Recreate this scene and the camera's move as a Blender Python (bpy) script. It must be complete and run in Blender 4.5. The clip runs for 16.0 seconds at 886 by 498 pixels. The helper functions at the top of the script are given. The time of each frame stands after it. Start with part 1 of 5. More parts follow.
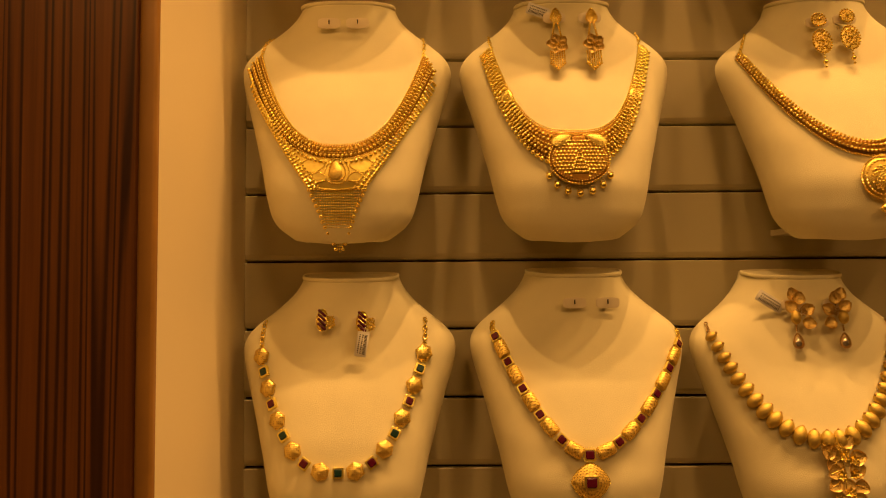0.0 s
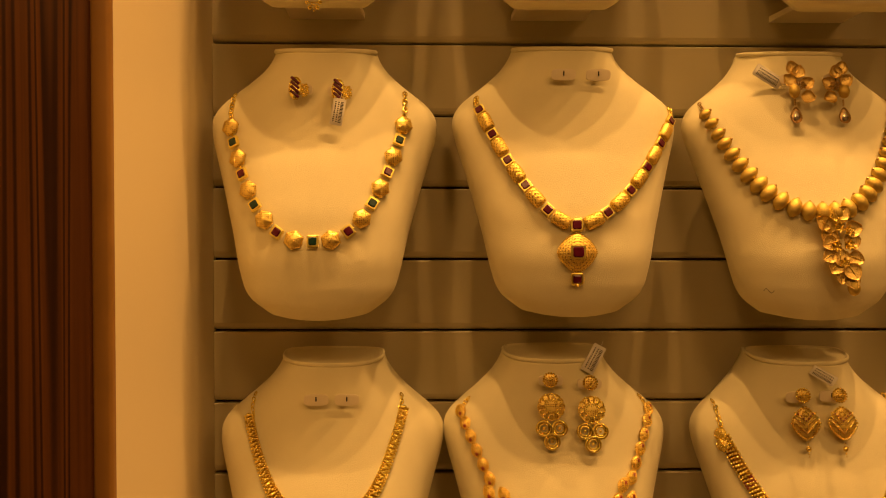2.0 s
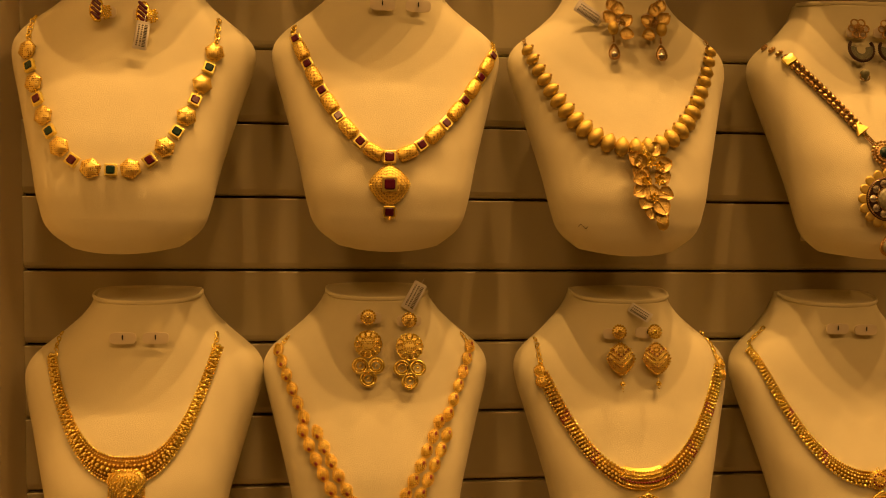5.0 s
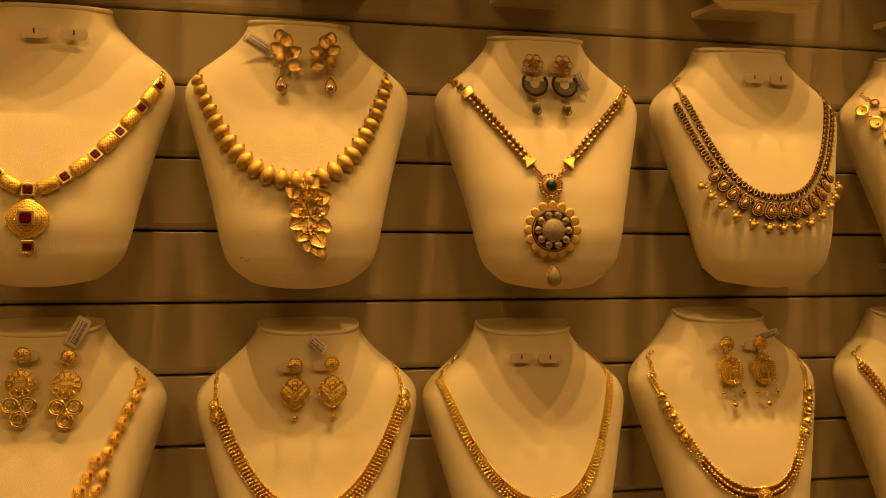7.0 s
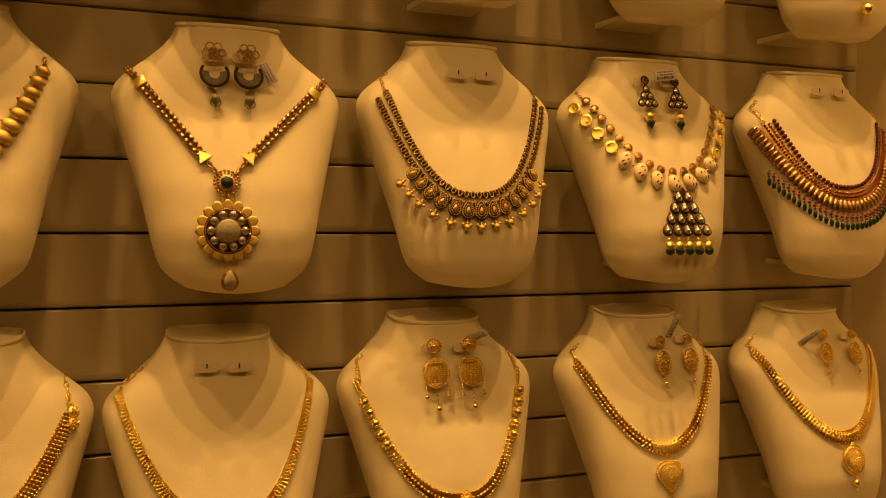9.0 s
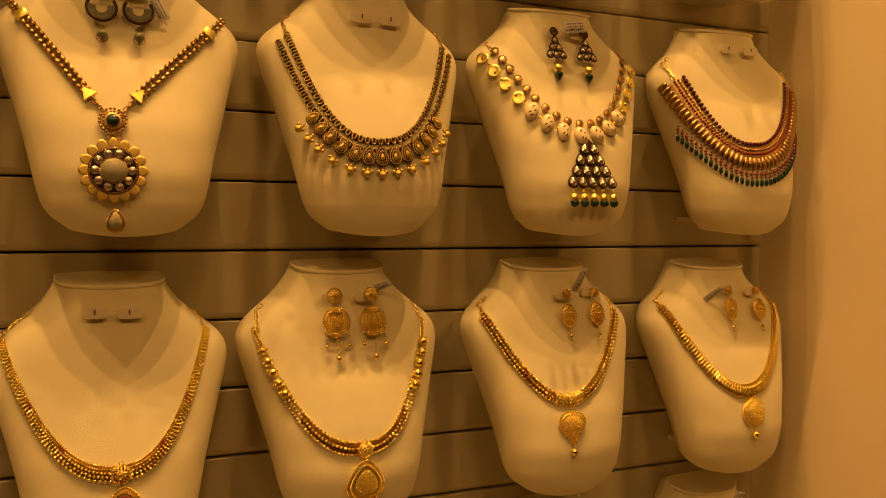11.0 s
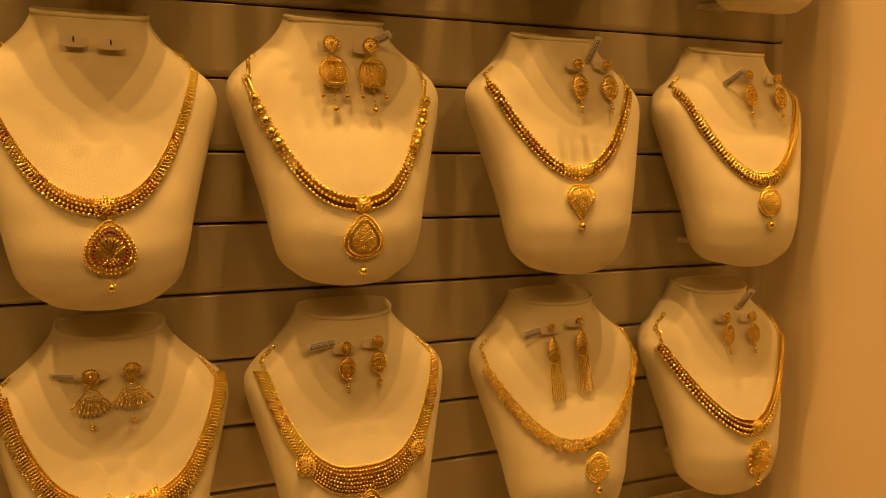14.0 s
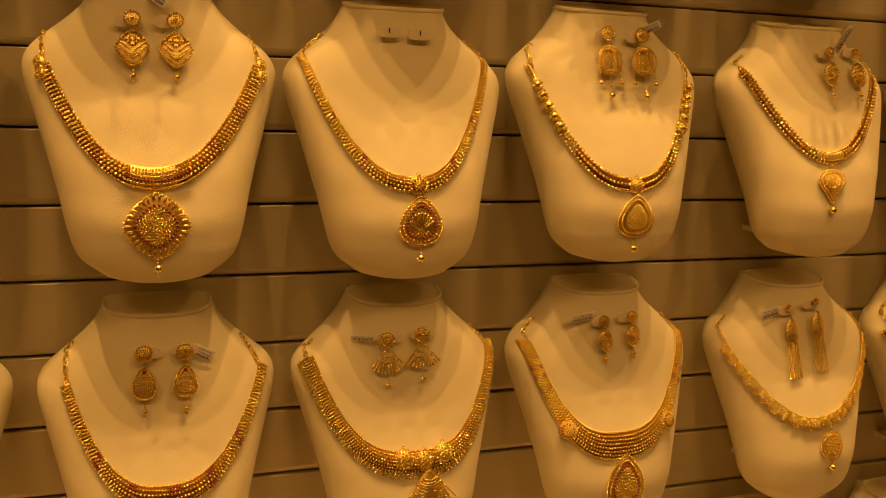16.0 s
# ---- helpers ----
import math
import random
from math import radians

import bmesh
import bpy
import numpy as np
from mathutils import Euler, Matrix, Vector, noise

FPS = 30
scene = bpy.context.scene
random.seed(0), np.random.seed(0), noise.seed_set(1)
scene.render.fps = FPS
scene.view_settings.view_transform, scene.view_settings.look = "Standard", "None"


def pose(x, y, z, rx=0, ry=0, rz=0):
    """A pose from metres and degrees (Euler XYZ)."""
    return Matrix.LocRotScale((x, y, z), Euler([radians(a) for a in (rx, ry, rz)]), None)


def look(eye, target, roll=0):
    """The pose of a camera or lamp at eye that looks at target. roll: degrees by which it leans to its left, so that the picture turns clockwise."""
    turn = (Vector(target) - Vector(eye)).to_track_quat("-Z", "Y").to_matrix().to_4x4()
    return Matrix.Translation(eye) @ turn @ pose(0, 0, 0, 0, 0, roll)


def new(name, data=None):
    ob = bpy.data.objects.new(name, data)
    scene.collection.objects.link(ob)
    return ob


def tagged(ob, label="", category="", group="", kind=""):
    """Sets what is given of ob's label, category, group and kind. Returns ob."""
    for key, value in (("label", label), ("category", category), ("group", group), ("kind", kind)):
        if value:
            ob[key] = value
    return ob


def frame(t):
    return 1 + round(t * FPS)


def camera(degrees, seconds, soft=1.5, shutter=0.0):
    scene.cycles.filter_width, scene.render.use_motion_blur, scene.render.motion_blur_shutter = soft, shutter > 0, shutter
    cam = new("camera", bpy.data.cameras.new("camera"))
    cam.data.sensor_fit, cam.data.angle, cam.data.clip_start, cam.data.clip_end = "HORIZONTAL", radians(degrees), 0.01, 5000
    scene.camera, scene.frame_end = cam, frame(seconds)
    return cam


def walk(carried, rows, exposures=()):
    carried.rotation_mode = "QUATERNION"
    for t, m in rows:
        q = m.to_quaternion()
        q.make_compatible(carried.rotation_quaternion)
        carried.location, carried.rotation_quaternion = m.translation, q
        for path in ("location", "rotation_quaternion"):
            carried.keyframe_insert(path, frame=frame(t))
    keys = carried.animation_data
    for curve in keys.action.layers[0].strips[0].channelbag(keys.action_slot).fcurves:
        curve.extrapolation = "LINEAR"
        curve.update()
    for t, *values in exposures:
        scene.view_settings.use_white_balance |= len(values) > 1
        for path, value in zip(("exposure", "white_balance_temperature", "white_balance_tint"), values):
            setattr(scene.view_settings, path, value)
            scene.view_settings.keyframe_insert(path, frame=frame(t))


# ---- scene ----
cam = camera(54.6, 16.0, 1.0)
PATH = [
    (0, (0.209, -0.886, 1.639), (0.201, 1.111, 1.759), -0.4),
    (0.5, (0.209, -0.874, 1.604), (0.199, 1.125, 1.668), -0.3),
    (1, (0.213, -0.851, 1.55), (0.222, 1.149, 1.569), -0.1),
    (1.5, (0.211, -0.841, 1.519), (0.24, 1.159, 1.5), 0.1),
    (2, (0.204, -0.841, 1.502), (0.252, 1.158, 1.45), 0.1),
    (2.5, (0.214, -0.834, 1.479), (0.277, 1.163, 1.395), 0.2),
    (3, (0.224, -0.823, 1.453), (0.313, 1.171, 1.338), 0.1),
    (3.2, (0.222, -0.819, 1.454), (0.328, 1.174, 1.321), 0.1),
    (5.3, (0.325, -0.834, 1.467), (0.571, 1.148, 1.366), 0.8),
    (5.5, (0.346, -0.834, 1.467), (0.605, 1.146, 1.37), 0.9),
    (6, (0.399, -0.844, 1.47), (0.7, 1.131, 1.384), 0.8),
    (6.5, (0.46, -0.855, 1.472), (0.81, 1.114, 1.407), 0.6),
    (7, (0.514, -0.86, 1.48), (0.927, 1.096, 1.419), 0.5),
    (7.5, (0.564, -0.852, 1.485), (1.077, 1.08, 1.4), 0.7),
    (8, (0.608, -0.846, 1.48), (1.18, 1.069, 1.398), 0.5),
    (8.5, (0.65, -0.857, 1.481), (1.263, 1.045, 1.401), 0.5),
    (9, (0.686, -0.864, 1.484), (1.385, 1.009, 1.417), 0.3),
    (9.2, (0.699, -0.872, 1.491), (1.407, 0.997, 1.415), 0.5),
    (11.3, (0.733, -0.872, 1.438), (1.55, 0.949, 1.301), 1.1),
    (11.5, (0.736, -0.867, 1.419), (1.552, 0.953, 1.263), 1.2),
    (12, (0.742, -0.865, 1.398), (1.558, 0.948, 1.18), 1.6),
    (12.5, (0.749, -0.86, 1.354), (1.558, 0.952, 1.107), 1.5),
    (13, (0.749, -0.849, 1.328), (1.56, 0.956, 1.04), 1.6),
    (13.5, (0.752, -0.847, 1.314), (1.557, 0.957, 1.002), 1.6),
    (14, (0.746, -0.847, 1.309), (1.543, 0.958, 0.983), 1.7),
    (14.5, (0.715, -0.843, 1.298), (1.485, 0.973, 0.964), 1.6),
    (15, (0.667, -0.835, 1.298), (1.402, 0.994, 0.956), 1.7),
    (15.5, (0.621, -0.837, 1.3), (1.296, 1.013, 0.95), 1.8),
    (16, (0.565, -0.835, 1.303), (1.177, 1.034, 0.942), 1.9),
]
walk(cam, [(t, look(eye, target, roll)) for t, eye, target, roll in PATH],
     [(0, -0.40), (1.5, -0.24), (3, -0.20), (5.5, -0.38), (9, -0.36), (11.5, -0.28), (13, -0.12), (15, -0.04), (16, -0.06)])

# ---- light ----
world = bpy.data.worlds.new("world")
scene.world = world
world.use_nodes = True
world.node_tree.nodes["Background"].inputs[0].default_value = (1.0, 0.62, 0.28, 1)
world.node_tree.nodes["Background"].inputs[1].default_value = 0.02
WARM = (1.0, 0.493, 0.14)


def lamp(name, m, size, power, size_y=None, colour=WARM, spread=180):
    data = bpy.data.lights.new(name, "AREA")
    data.shape, data.size, data.energy, data.color = ("RECTANGLE" if size_y else "DISK"), size, power, colour
    data.spread = radians(spread)
    if size_y:
        data.size_y = size_y
    ob = new(name, data)
    ob.matrix_world = m
    return ob


# a row of small ceiling downlights, and three added, unseen panels as fill
for i in range(6):
    lamp("downlight", look((0.06 + 0.288 * i, -0.40, 3.33), (0.06 + 0.288 * i, -0.2, 1.2)), 0.03, 5.5, spread=106)
for x in (-0.7, 0.6, 1.9):
    lamp("fill_light", look((x, -2.2, 3.2), (x * 0.6 + 0.3, 0, 1.2)), 0.35, 11.0, 0.35)


# ---- materials ----
def material(name, colour, rough, metal=0.0, vary=0.12, scale=30.0, bump=0.0, bump_scale=400.0, spec=0.5, sheen=0.0, coat=0.0, emit=None):
    m = bpy.data.materials.new(name)
    m.use_nodes = True
    t = m.node_tree
    b = t.nodes["Principled BSDF"]
    co = t.nodes.new("ShaderNodeTexCoord")
    big = t.nodes.new("ShaderNodeTexNoise")
    big.inputs["Scale"].default_value, big.inputs["Detail"].default_value = scale, 6
    t.links.new(co.outputs["Object"], big.inputs["Vector"])
    mix = t.nodes.new("ShaderNodeMix")
    mix.data_type = "RGBA"
    mix.inputs[6].default_value = (*[c * (1 - vary) for c in colour], 1)
    mix.inputs[7].default_value = (*[min(1, c * (1 + vary)) for c in colour], 1)
    t.links.new(big.outputs["Fac"], mix.inputs[0])
    t.links.new(mix.outputs[2], b.inputs["Base Color"])
    rr = t.nodes.new("ShaderNodeMapRange")
    rr.inputs[3].default_value, rr.inputs[4].default_value = max(0.02, rough - 0.08), min(1, rough + 0.08)
    t.links.new(big.outputs["Fac"], rr.inputs[0])
    t.links.new(rr.outputs[0], b.inputs["Roughness"])
    b.inputs["Metallic"].default_value = metal
    b.inputs["Specular IOR Level"].default_value = spec
    b.inputs["Sheen Weight"].default_value = sheen
    b.inputs["Coat Weight"].default_value = coat
    if bump:
        fine = t.nodes.new("ShaderNodeTexNoise")
        fine.inputs["Scale"].default_value, fine.inputs["Detail"].default_value = bump_scale, 4
        t.links.new(co.outputs["Object"], fine.inputs["Vector"])
        bp = t.nodes.new("ShaderNodeBump")
        bp.inputs["Strength"].default_value, bp.inputs["Distance"].default_value = bump, 0.001
        t.links.new(fine.outputs["Fac"], bp.inputs["Height"])
        t.links.new(bp.outputs[0], b.inputs["Normal"])
    return m


def dotted(m, scale, low, dark, chaos=0.3):
    """Small pits over a material: filigree cells."""
    t = m.node_tree
    b = t.nodes["Principled BSDF"]
    co = t.nodes.new("ShaderNodeTexCoord")
    v = t.nodes.new("ShaderNodeTexVoronoi")
    v.inputs["Scale"].default_value, v.inputs["Randomness"].default_value = scale, chaos
    t.links.new(co.outputs["Object"], v.inputs["Vector"])
    r = t.nodes.new("ShaderNodeMapRange")
    r.inputs[1].default_value, r.inputs[2].default_value = low, low + 0.15
    t.links.new(v.outputs["Distance"], r.inputs[0])
    old = b.inputs["Base Color"].links[0].from_socket
    mix = t.nodes.new("ShaderNodeMix")
    mix.data_type = "RGBA"
    mix.inputs[6].default_value = (*dark, 1)
    t.links.new(r.outputs[0], mix.inputs[0])
    t.links.new(old, mix.inputs[7])
    t.links.new(mix.outputs[2], b.inputs["Base Color"])
    bp = t.nodes.new("ShaderNodeBump")
    bp.inputs["Strength"].default_value, bp.inputs["Distance"].default_value = 0.9, 0.0008
    t.links.new(r.outputs[0], bp.inputs["Height"])
    t.links.new(bp.outputs[0], b.inputs["Normal"])
    return m


def wood_material():
    """Red-brown veneer with narrow, slightly wavering dark stripes along z."""
    m = material("dark_wood", (0.10, 0.03, 0.008), 0.35, vary=0.1, scale=12, coat=0.15)
    t = m.node_tree
    b = t.nodes["Principled BSDF"]
    co = t.nodes.new("ShaderNodeTexCoord")
    layers = []
    for scale, squash, detail in ((46, 0.010, 0.0), (260, 0.02, 3), (9, 0.05, 2)):
        mp = t.nodes.new("ShaderNodeMapping")
        mp.inputs["Scale"].default_value = (1, 1, squash)
        t.links.new(co.outputs["Object"], mp.inputs["Vector"])
        n = t.nodes.new("ShaderNodeTexNoise")
        n.inputs["Scale"].default_value, n.inputs["Detail"].default_value, n.inputs["Distortion"].default_value = scale, detail, 0.15
        t.links.new(mp.outputs[0], n.inputs["Vector"])
        layers.append(n)
    ramp = t.nodes.new("ShaderNodeValToRGB")
    e = ramp.color_ramp.elements
    pale, brown, line = (0.170, 0.064, 0.014, 1), (0.135, 0.049, 0.012, 1), (0.048, 0.018, 0.007, 1)
    e[0].position, e[0].color = 0.30, brown
    e[1].position, e[1].color = 0.76, brown
    for at, c in ((0.385, pale), (0.405, line), (0.425, line), (0.445, brown), (0.485, pale), (0.505, line), (0.522, line), (0.540, pale), (0.590, brown), (0.606, line), (0.622, line), (0.640, pale)):
        e.new(at).color = c
    t.links.new(layers[0].outputs["Fac"], ramp.inputs[0])
    old = ramp.outputs[0]
    for n, low, high in ((layers[1], 0.78, 1.2), (layers[2], 0.75, 1.3)):
        r = t.nodes.new("ShaderNodeMapRange")
        r.inputs[1].default_value, r.inputs[2].default_value, r.inputs[3].default_value, r.inputs[4].default_value = 0.3, 0.7, low, high
        t.links.new(n.outputs["Fac"], r.inputs[0])
        mix = t.nodes.new("ShaderNodeMix")
        mix.data_type, mix.blend_type = "RGBA", "MULTIPLY"
        mix.inputs[0].default_value = 1.0
        t.links.new(old, mix.inputs[6])
        t.links.new(r.outputs[0], mix.inputs[7])
        old = mix.outputs[2]
    t.links.new(old, b.inputs["Base Color"])
    return m


M = {
    "slat": material("taupe_laminate", (0.52, 0.47, 0.30), 0.42, vary=0.05, scale=6, bump=0.05, bump_scale=900),
    "groove": material("groove_dark", (0.10, 0.07, 0.04), 0.7),
    "cream": material("cream_paint", (0.84, 0.74, 0.52), 0.55, vary=0.03, scale=5, bump=0.06, bump_scale=350),
    "velvet": material("cream_suede", (0.77, 0.72, 0.475), 0.85, vary=0.07, scale=38, bump=0.4, bump_scale=1700, sheen=0.15, spec=0.25),
    "tab": material("ivory_plastic", (0.84, 0.76, 0.58), 0.35, vary=0.02),
    "wood": wood_material(),
    "edge": material("edge_wood", (0.32, 0.16, 0.035), 0.4, vary=0.25, scale=18, coat=0.15),
    "gold": material("yellow_gold", (0.96, 0.75, 0.19), 0.24, 1.0, vary=0.08, scale=200, bump=0.15, bump_scale=1500),
    "plate": material("engraved_gold", (0.80, 0.585, 0.145), 0.40, 1.0, vary=0.25, scale=350, bump=0.45, bump_scale=900),
    "lotus": material("satin_gold", (0.94, 0.71, 0.18), 0.52, 1.0, vary=0.18, scale=160, bump=0.5, bump_scale=260),
    "antique": material("antique_gold", (0.50, 0.33, 0.13), 0.30, 1.0, vary=0.35, scale=260, bump=0.3, bump_scale=1200),
    "matte": material("brushed_gold", (0.62, 0.47, 0.13), 0.58, 1.0, vary=0.12, scale=180, bump=0.4, bump_scale=900),
    "leaf": material("flat_gold", (1.0, 0.82, 0.22), 0.34, 1.0, vary=0.06, scale=120, bump=0.15),
    "filigree": dotted(material("pierced_gold", (0.98, 0.75, 0.21), 0.42, 1.0, vary=0.05), 620, 0.26, (0.40, 0.20, 0.035)),
    "mesh": dotted(material("woven_gold", (0.95, 0.72, 0.18), 0.50, 1.0, vary=0.05), 800, 0.30, (0.34, 0.17, 0.03), 0.05),
    "dark": material("blackened_metal", (0.05, 0.022, 0.012), 0.4, 0.4, vary=0.2, scale=300),
    "ruby": material("ruby_stone", (0.085, 0.003, 0.02), 0.24, vary=0.4, scale=300, coat=0.15),
    "green": material("emerald_stone", (0.009, 0.036, 0.026), 0.22, vary=0.4, scale=300, coat=0.15),
    "enamel": material("red_enamel", (0.22, 0.02, 0.012), 0.3, vary=0.2, scale=300),
    "crystal": material("uncut_crystal", (0.74, 0.69, 0.56), 0.16, 0.85, vary=0.2, scale=500, coat=0.6),
    "grey": material("carved_grey_stone", (0.30, 0.28, 0.17), 0.4, vary=0.35, scale=400, bump=0.6, bump_scale=700),
    "jade": material("carved_green_stone", (0.17, 0.17, 0.095), 0.35, vary=0.4, scale=400, bump=0.6, bump_scale=700),
    "ivory": material("ivory_enamel", (0.80, 0.68, 0.42), 0.3, vary=0.1, scale=200),
    "paper": material("paper_tag", (0.82, 0.80, 0.74), 0.6, vary=0.03),
    "ink": material("black_ink", (0.02, 0.02, 0.02), 0.7),
    "room": material("beige_wall", (0.27, 0.20, 0.13), 0.6, vary=0.1, scale=3),
    # darker gold: the shade between beads is put into this colour
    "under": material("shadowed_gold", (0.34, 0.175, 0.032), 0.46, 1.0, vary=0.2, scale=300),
    "leafgold": dotted(material("textured_leaf", (0.80, 0.60, 0.21), 0.50, 1.0, vary=0.2, scale=200), 780, 0.24, (0.42, 0.26, 0.07), 0.5),
    # dark gold that carries the shade of recesses between granules in its colour
    "recess": material("recess_shade", (0.26, 0.14, 0.035), 0.45, 0.9, vary=0.3, scale=400),
    "floor": material("shop_floor", (0.27, 0.21, 0.15), 0.3, vary=0.1, scale=3),
}


# ---- mesh building ----
class Bag:
    """Gathers copies of small forms into one mesh."""

    def __init__(self):
        self.v, self.f, self.n, self.count = [], [], 0, 0

    def add(self, form, at=(0, 0, 0), basis=None, scale=1.0):
        v, f = form
        v = np.asarray(v, float) * np.asarray(scale, float)
        if basis is not None:
            v = v @ np.asarray(basis, float).T
        self.v.append(v + np.asarray(at, float))
        n = self.n
        self.f += [[i + n for i in q] for q in f]
        self.n += len(v)
        self.count += 1
        return self

    def mesh(self, name, mat, smooth=True):
        me = bpy.data.meshes.new(name)
        me.from_pydata(np.concatenate(self.v).tolist(), [], self.f)
        me.materials.append(mat)
        if smooth:
            me.shade_smooth()
        me.update()
        return me


def part(name, bag, mat, parent, label="", smooth=True):
    ob = new(name, bag.mesh(name, mat, smooth))
    ob.parent = parent
    return tagged(ob, label, kind="stuff" if bag.count > 8 else "")


def thing(name, label, category, group="", kind=""):
    return tagged(new(name), label, category, group, kind)


def from_bm(bm):
    bm.verts.ensure_lookup_table()
    out = ([tuple(v.co) for v in bm.verts], [[v.index for v in f.verts] for f in bm.faces])
    bm.free()
    return out


def ico(sub):
    bm = bmesh.new()
    bmesh.ops.create_icosphere(bm, subdivisions=sub, radius=1.0)
    return from_bm(bm)


def box_form(bevel=0.0, size=(1, 1, 1), seg=1):
    bm = bmesh.new()
    bmesh.ops.create_cube(bm, size=1.0)
    bmesh.ops.scale(bm, vec=size, verts=bm.verts)
    if bevel:
        bmesh.ops.bevel(bm, geom=bm.edges[:], offset=bevel, segments=seg, affect="EDGES", profile=0.5)
    return from_bm(bm)


def turned(profile, n=16, closed=True):
    """A form turned about z from (radius, height) pairs."""
    v, f = [], []
    for r, z in profile:
        for i in range(n):
            a = 2 * math.pi * i / n
            v.append((r * math.cos(a), r * math.sin(a), z))
    for k in range(len(profile) - 1):
        for i in range(n):
            j = (i + 1) % n
            f.append([k * n + i, k * n + j, (k + 1) * n + j, (k + 1) * n + i])
    if closed:
        f.append([i for i in reversed(range(n))])
        f.append([(len(profile) - 1) * n + i for i in range(n)])
    return v, f


def torus(major, minor, n=14, m=6, stretch=1.0):
    v, f = [], []
    for i in range(n):
        a = 2 * math.pi * i / n
        for k in range(m):
            b = 2 * math.pi * k / m
            r = major + minor * math.cos(b)
            v.append((r * math.cos(a) * stretch, r * math.sin(a), minor * math.sin(b)))
            f.append([i * m + k, ((i + 1) % n) * m + k, ((i + 1) % n) * m + (k + 1) % m, i * m + (k + 1) % m])
    return v, f


TINY, BALL, BIG = ico(1), ico(2), ico(3)
LINK = torus(1.0, 0.32, 10, 5, 1.45)
RING = torus(1.0, 0.22, 18, 6)
DROP = turned([(0.02, 1.35), (0.16, 1.0), (0.42, 0.55), (0.75, 0.1), (0.95, -0.35), (0.9, -0.75), (0.55, -1.1), (0.05, -1.2)], 14)


def outline(kind, a):
    """Unit outlines: x, y at angle a (0 at the top, clockwise)."""
    s, c = math.sin(a), math.cos(a)
    if kind == "pear":
        k = 0.5 - 0.5 * c
        return s * (0.60 + 0.40 * k) * 1.14, c * 0.86 + 0.14 * max(0, c) ** 4
    if kind == "heart":
        k = max(0.0, -c)
        return s * (1 - 0.55 * k ** 1.5), c * 0.75 - 0.35 * k ** 3 + 0.12 * abs(s)
    if kind == "diamond":
        q = abs(s) ** 1.35 + abs(c) ** 1.35
        r = q ** (-1 / 1.35)
        return s * r, c * r
    if kind == "soft":
        q = abs(s) ** 1.45 + abs(c) ** 1.45
        r = q ** (-1 / 1.45)
        return s * r, c * r
    if kind == "pill":
        r = (abs(s) ** 4 + abs(c) ** 4) ** -0.25
        return s * r, c * r
    if kind == "hex":
        r = math.cos(math.pi / 6) / math.cos((a % (math.pi / 3)) - math.pi / 6)
        return s * r * 1.08, c * r * 1.08
    if kind == "fan":
        k = 0.5 - 0.5 * c
        return s * (0.25 + 0.85 * k ** 0.8), c
    return s, c


def dome(kind, rx, ry, rise, thick=0.0012, n=36, rings=6):
    """A domed plate of that outline in the x-y plane, its front to +z."""
    v, f = [], []
    for k in range(rings + 1):
        q = 1 - k / rings
        z = thick + rise * (1 - q * q)
        for i in range(n):
            x, y = outline(kind, 2 * math.pi * i / n)
            v.append((x * rx * q, y * ry * q, z))
    for i in range(n):
        x, y = outline(kind, 2 * math.pi * i / n)
        v.append((x * rx, y * ry, 0))
    back = (rings + 1) * n
    for k in range(rings):
        for i in range(n):
            j = (i + 1) % n
            f.append([k * n + i, (k + 1) * n + i, (k + 1) * n + j, k * n + j])
    for i in range(n):
        j = (i + 1) % n
        f.append([back + i, i, j, back + j])
    f.append([back + i for i in range(n)])
    return v, f


def leaf_form(w, l, curl=0.25, n=7, m=9):
    """A cupped petal in the x-y plane from the origin up to length l."""
    v, f = [], []
    for side in (0, 1):
        for k in range(m + 1):
            t = k / m
            ww = w * math.sin(math.pi * (0.06 + 0.90 * t ** 0.8)) ** 0.8
            for i in range(n):
                s = 2 * i / (n - 1) - 1
                v.append((ww * s, l * t, curl * w * (s * s * 1.2 + 0.8 * t * t) + (0.0006 if side else 0)))
    c = n * (m + 1)
    for k in range(m):
        for i in range(n - 1):
            a = k * n + i
            f.append([a, a + n, a + n + 1, a + 1])
            f.append([c + a, c + a + 1, c + a + n + 1, c + a + n])
    rim = [k * n for k in range(m + 1)] + [m * n + i for i in range(1, n)] + [k * n + n - 1 for k in range(m - 1, -1, -1)] + [i for i in range(n - 2, 0, -1)]
    for a, b in zip(rim, rim[1:] + rim[:1]):
        f.append([a, b, c + b, c + a])
    return v, f


# ---- the niche ----
PITCH, BASE = 0.07, 1.40


def wall_box(name, x0, x1, y0, y1, z0, z1, mat, label="", bevel=0.002):
    b = Bag().add(box_form(bevel, (x1 - x0, y1 - y0, z1 - z0)), ((x0 + x1) / 2, (y0 + y1) / 2, (z0 + z1) / 2))
    ob = new(name, b.mesh(name, mat, False))
    return tagged(ob, label, "", "", "structure")


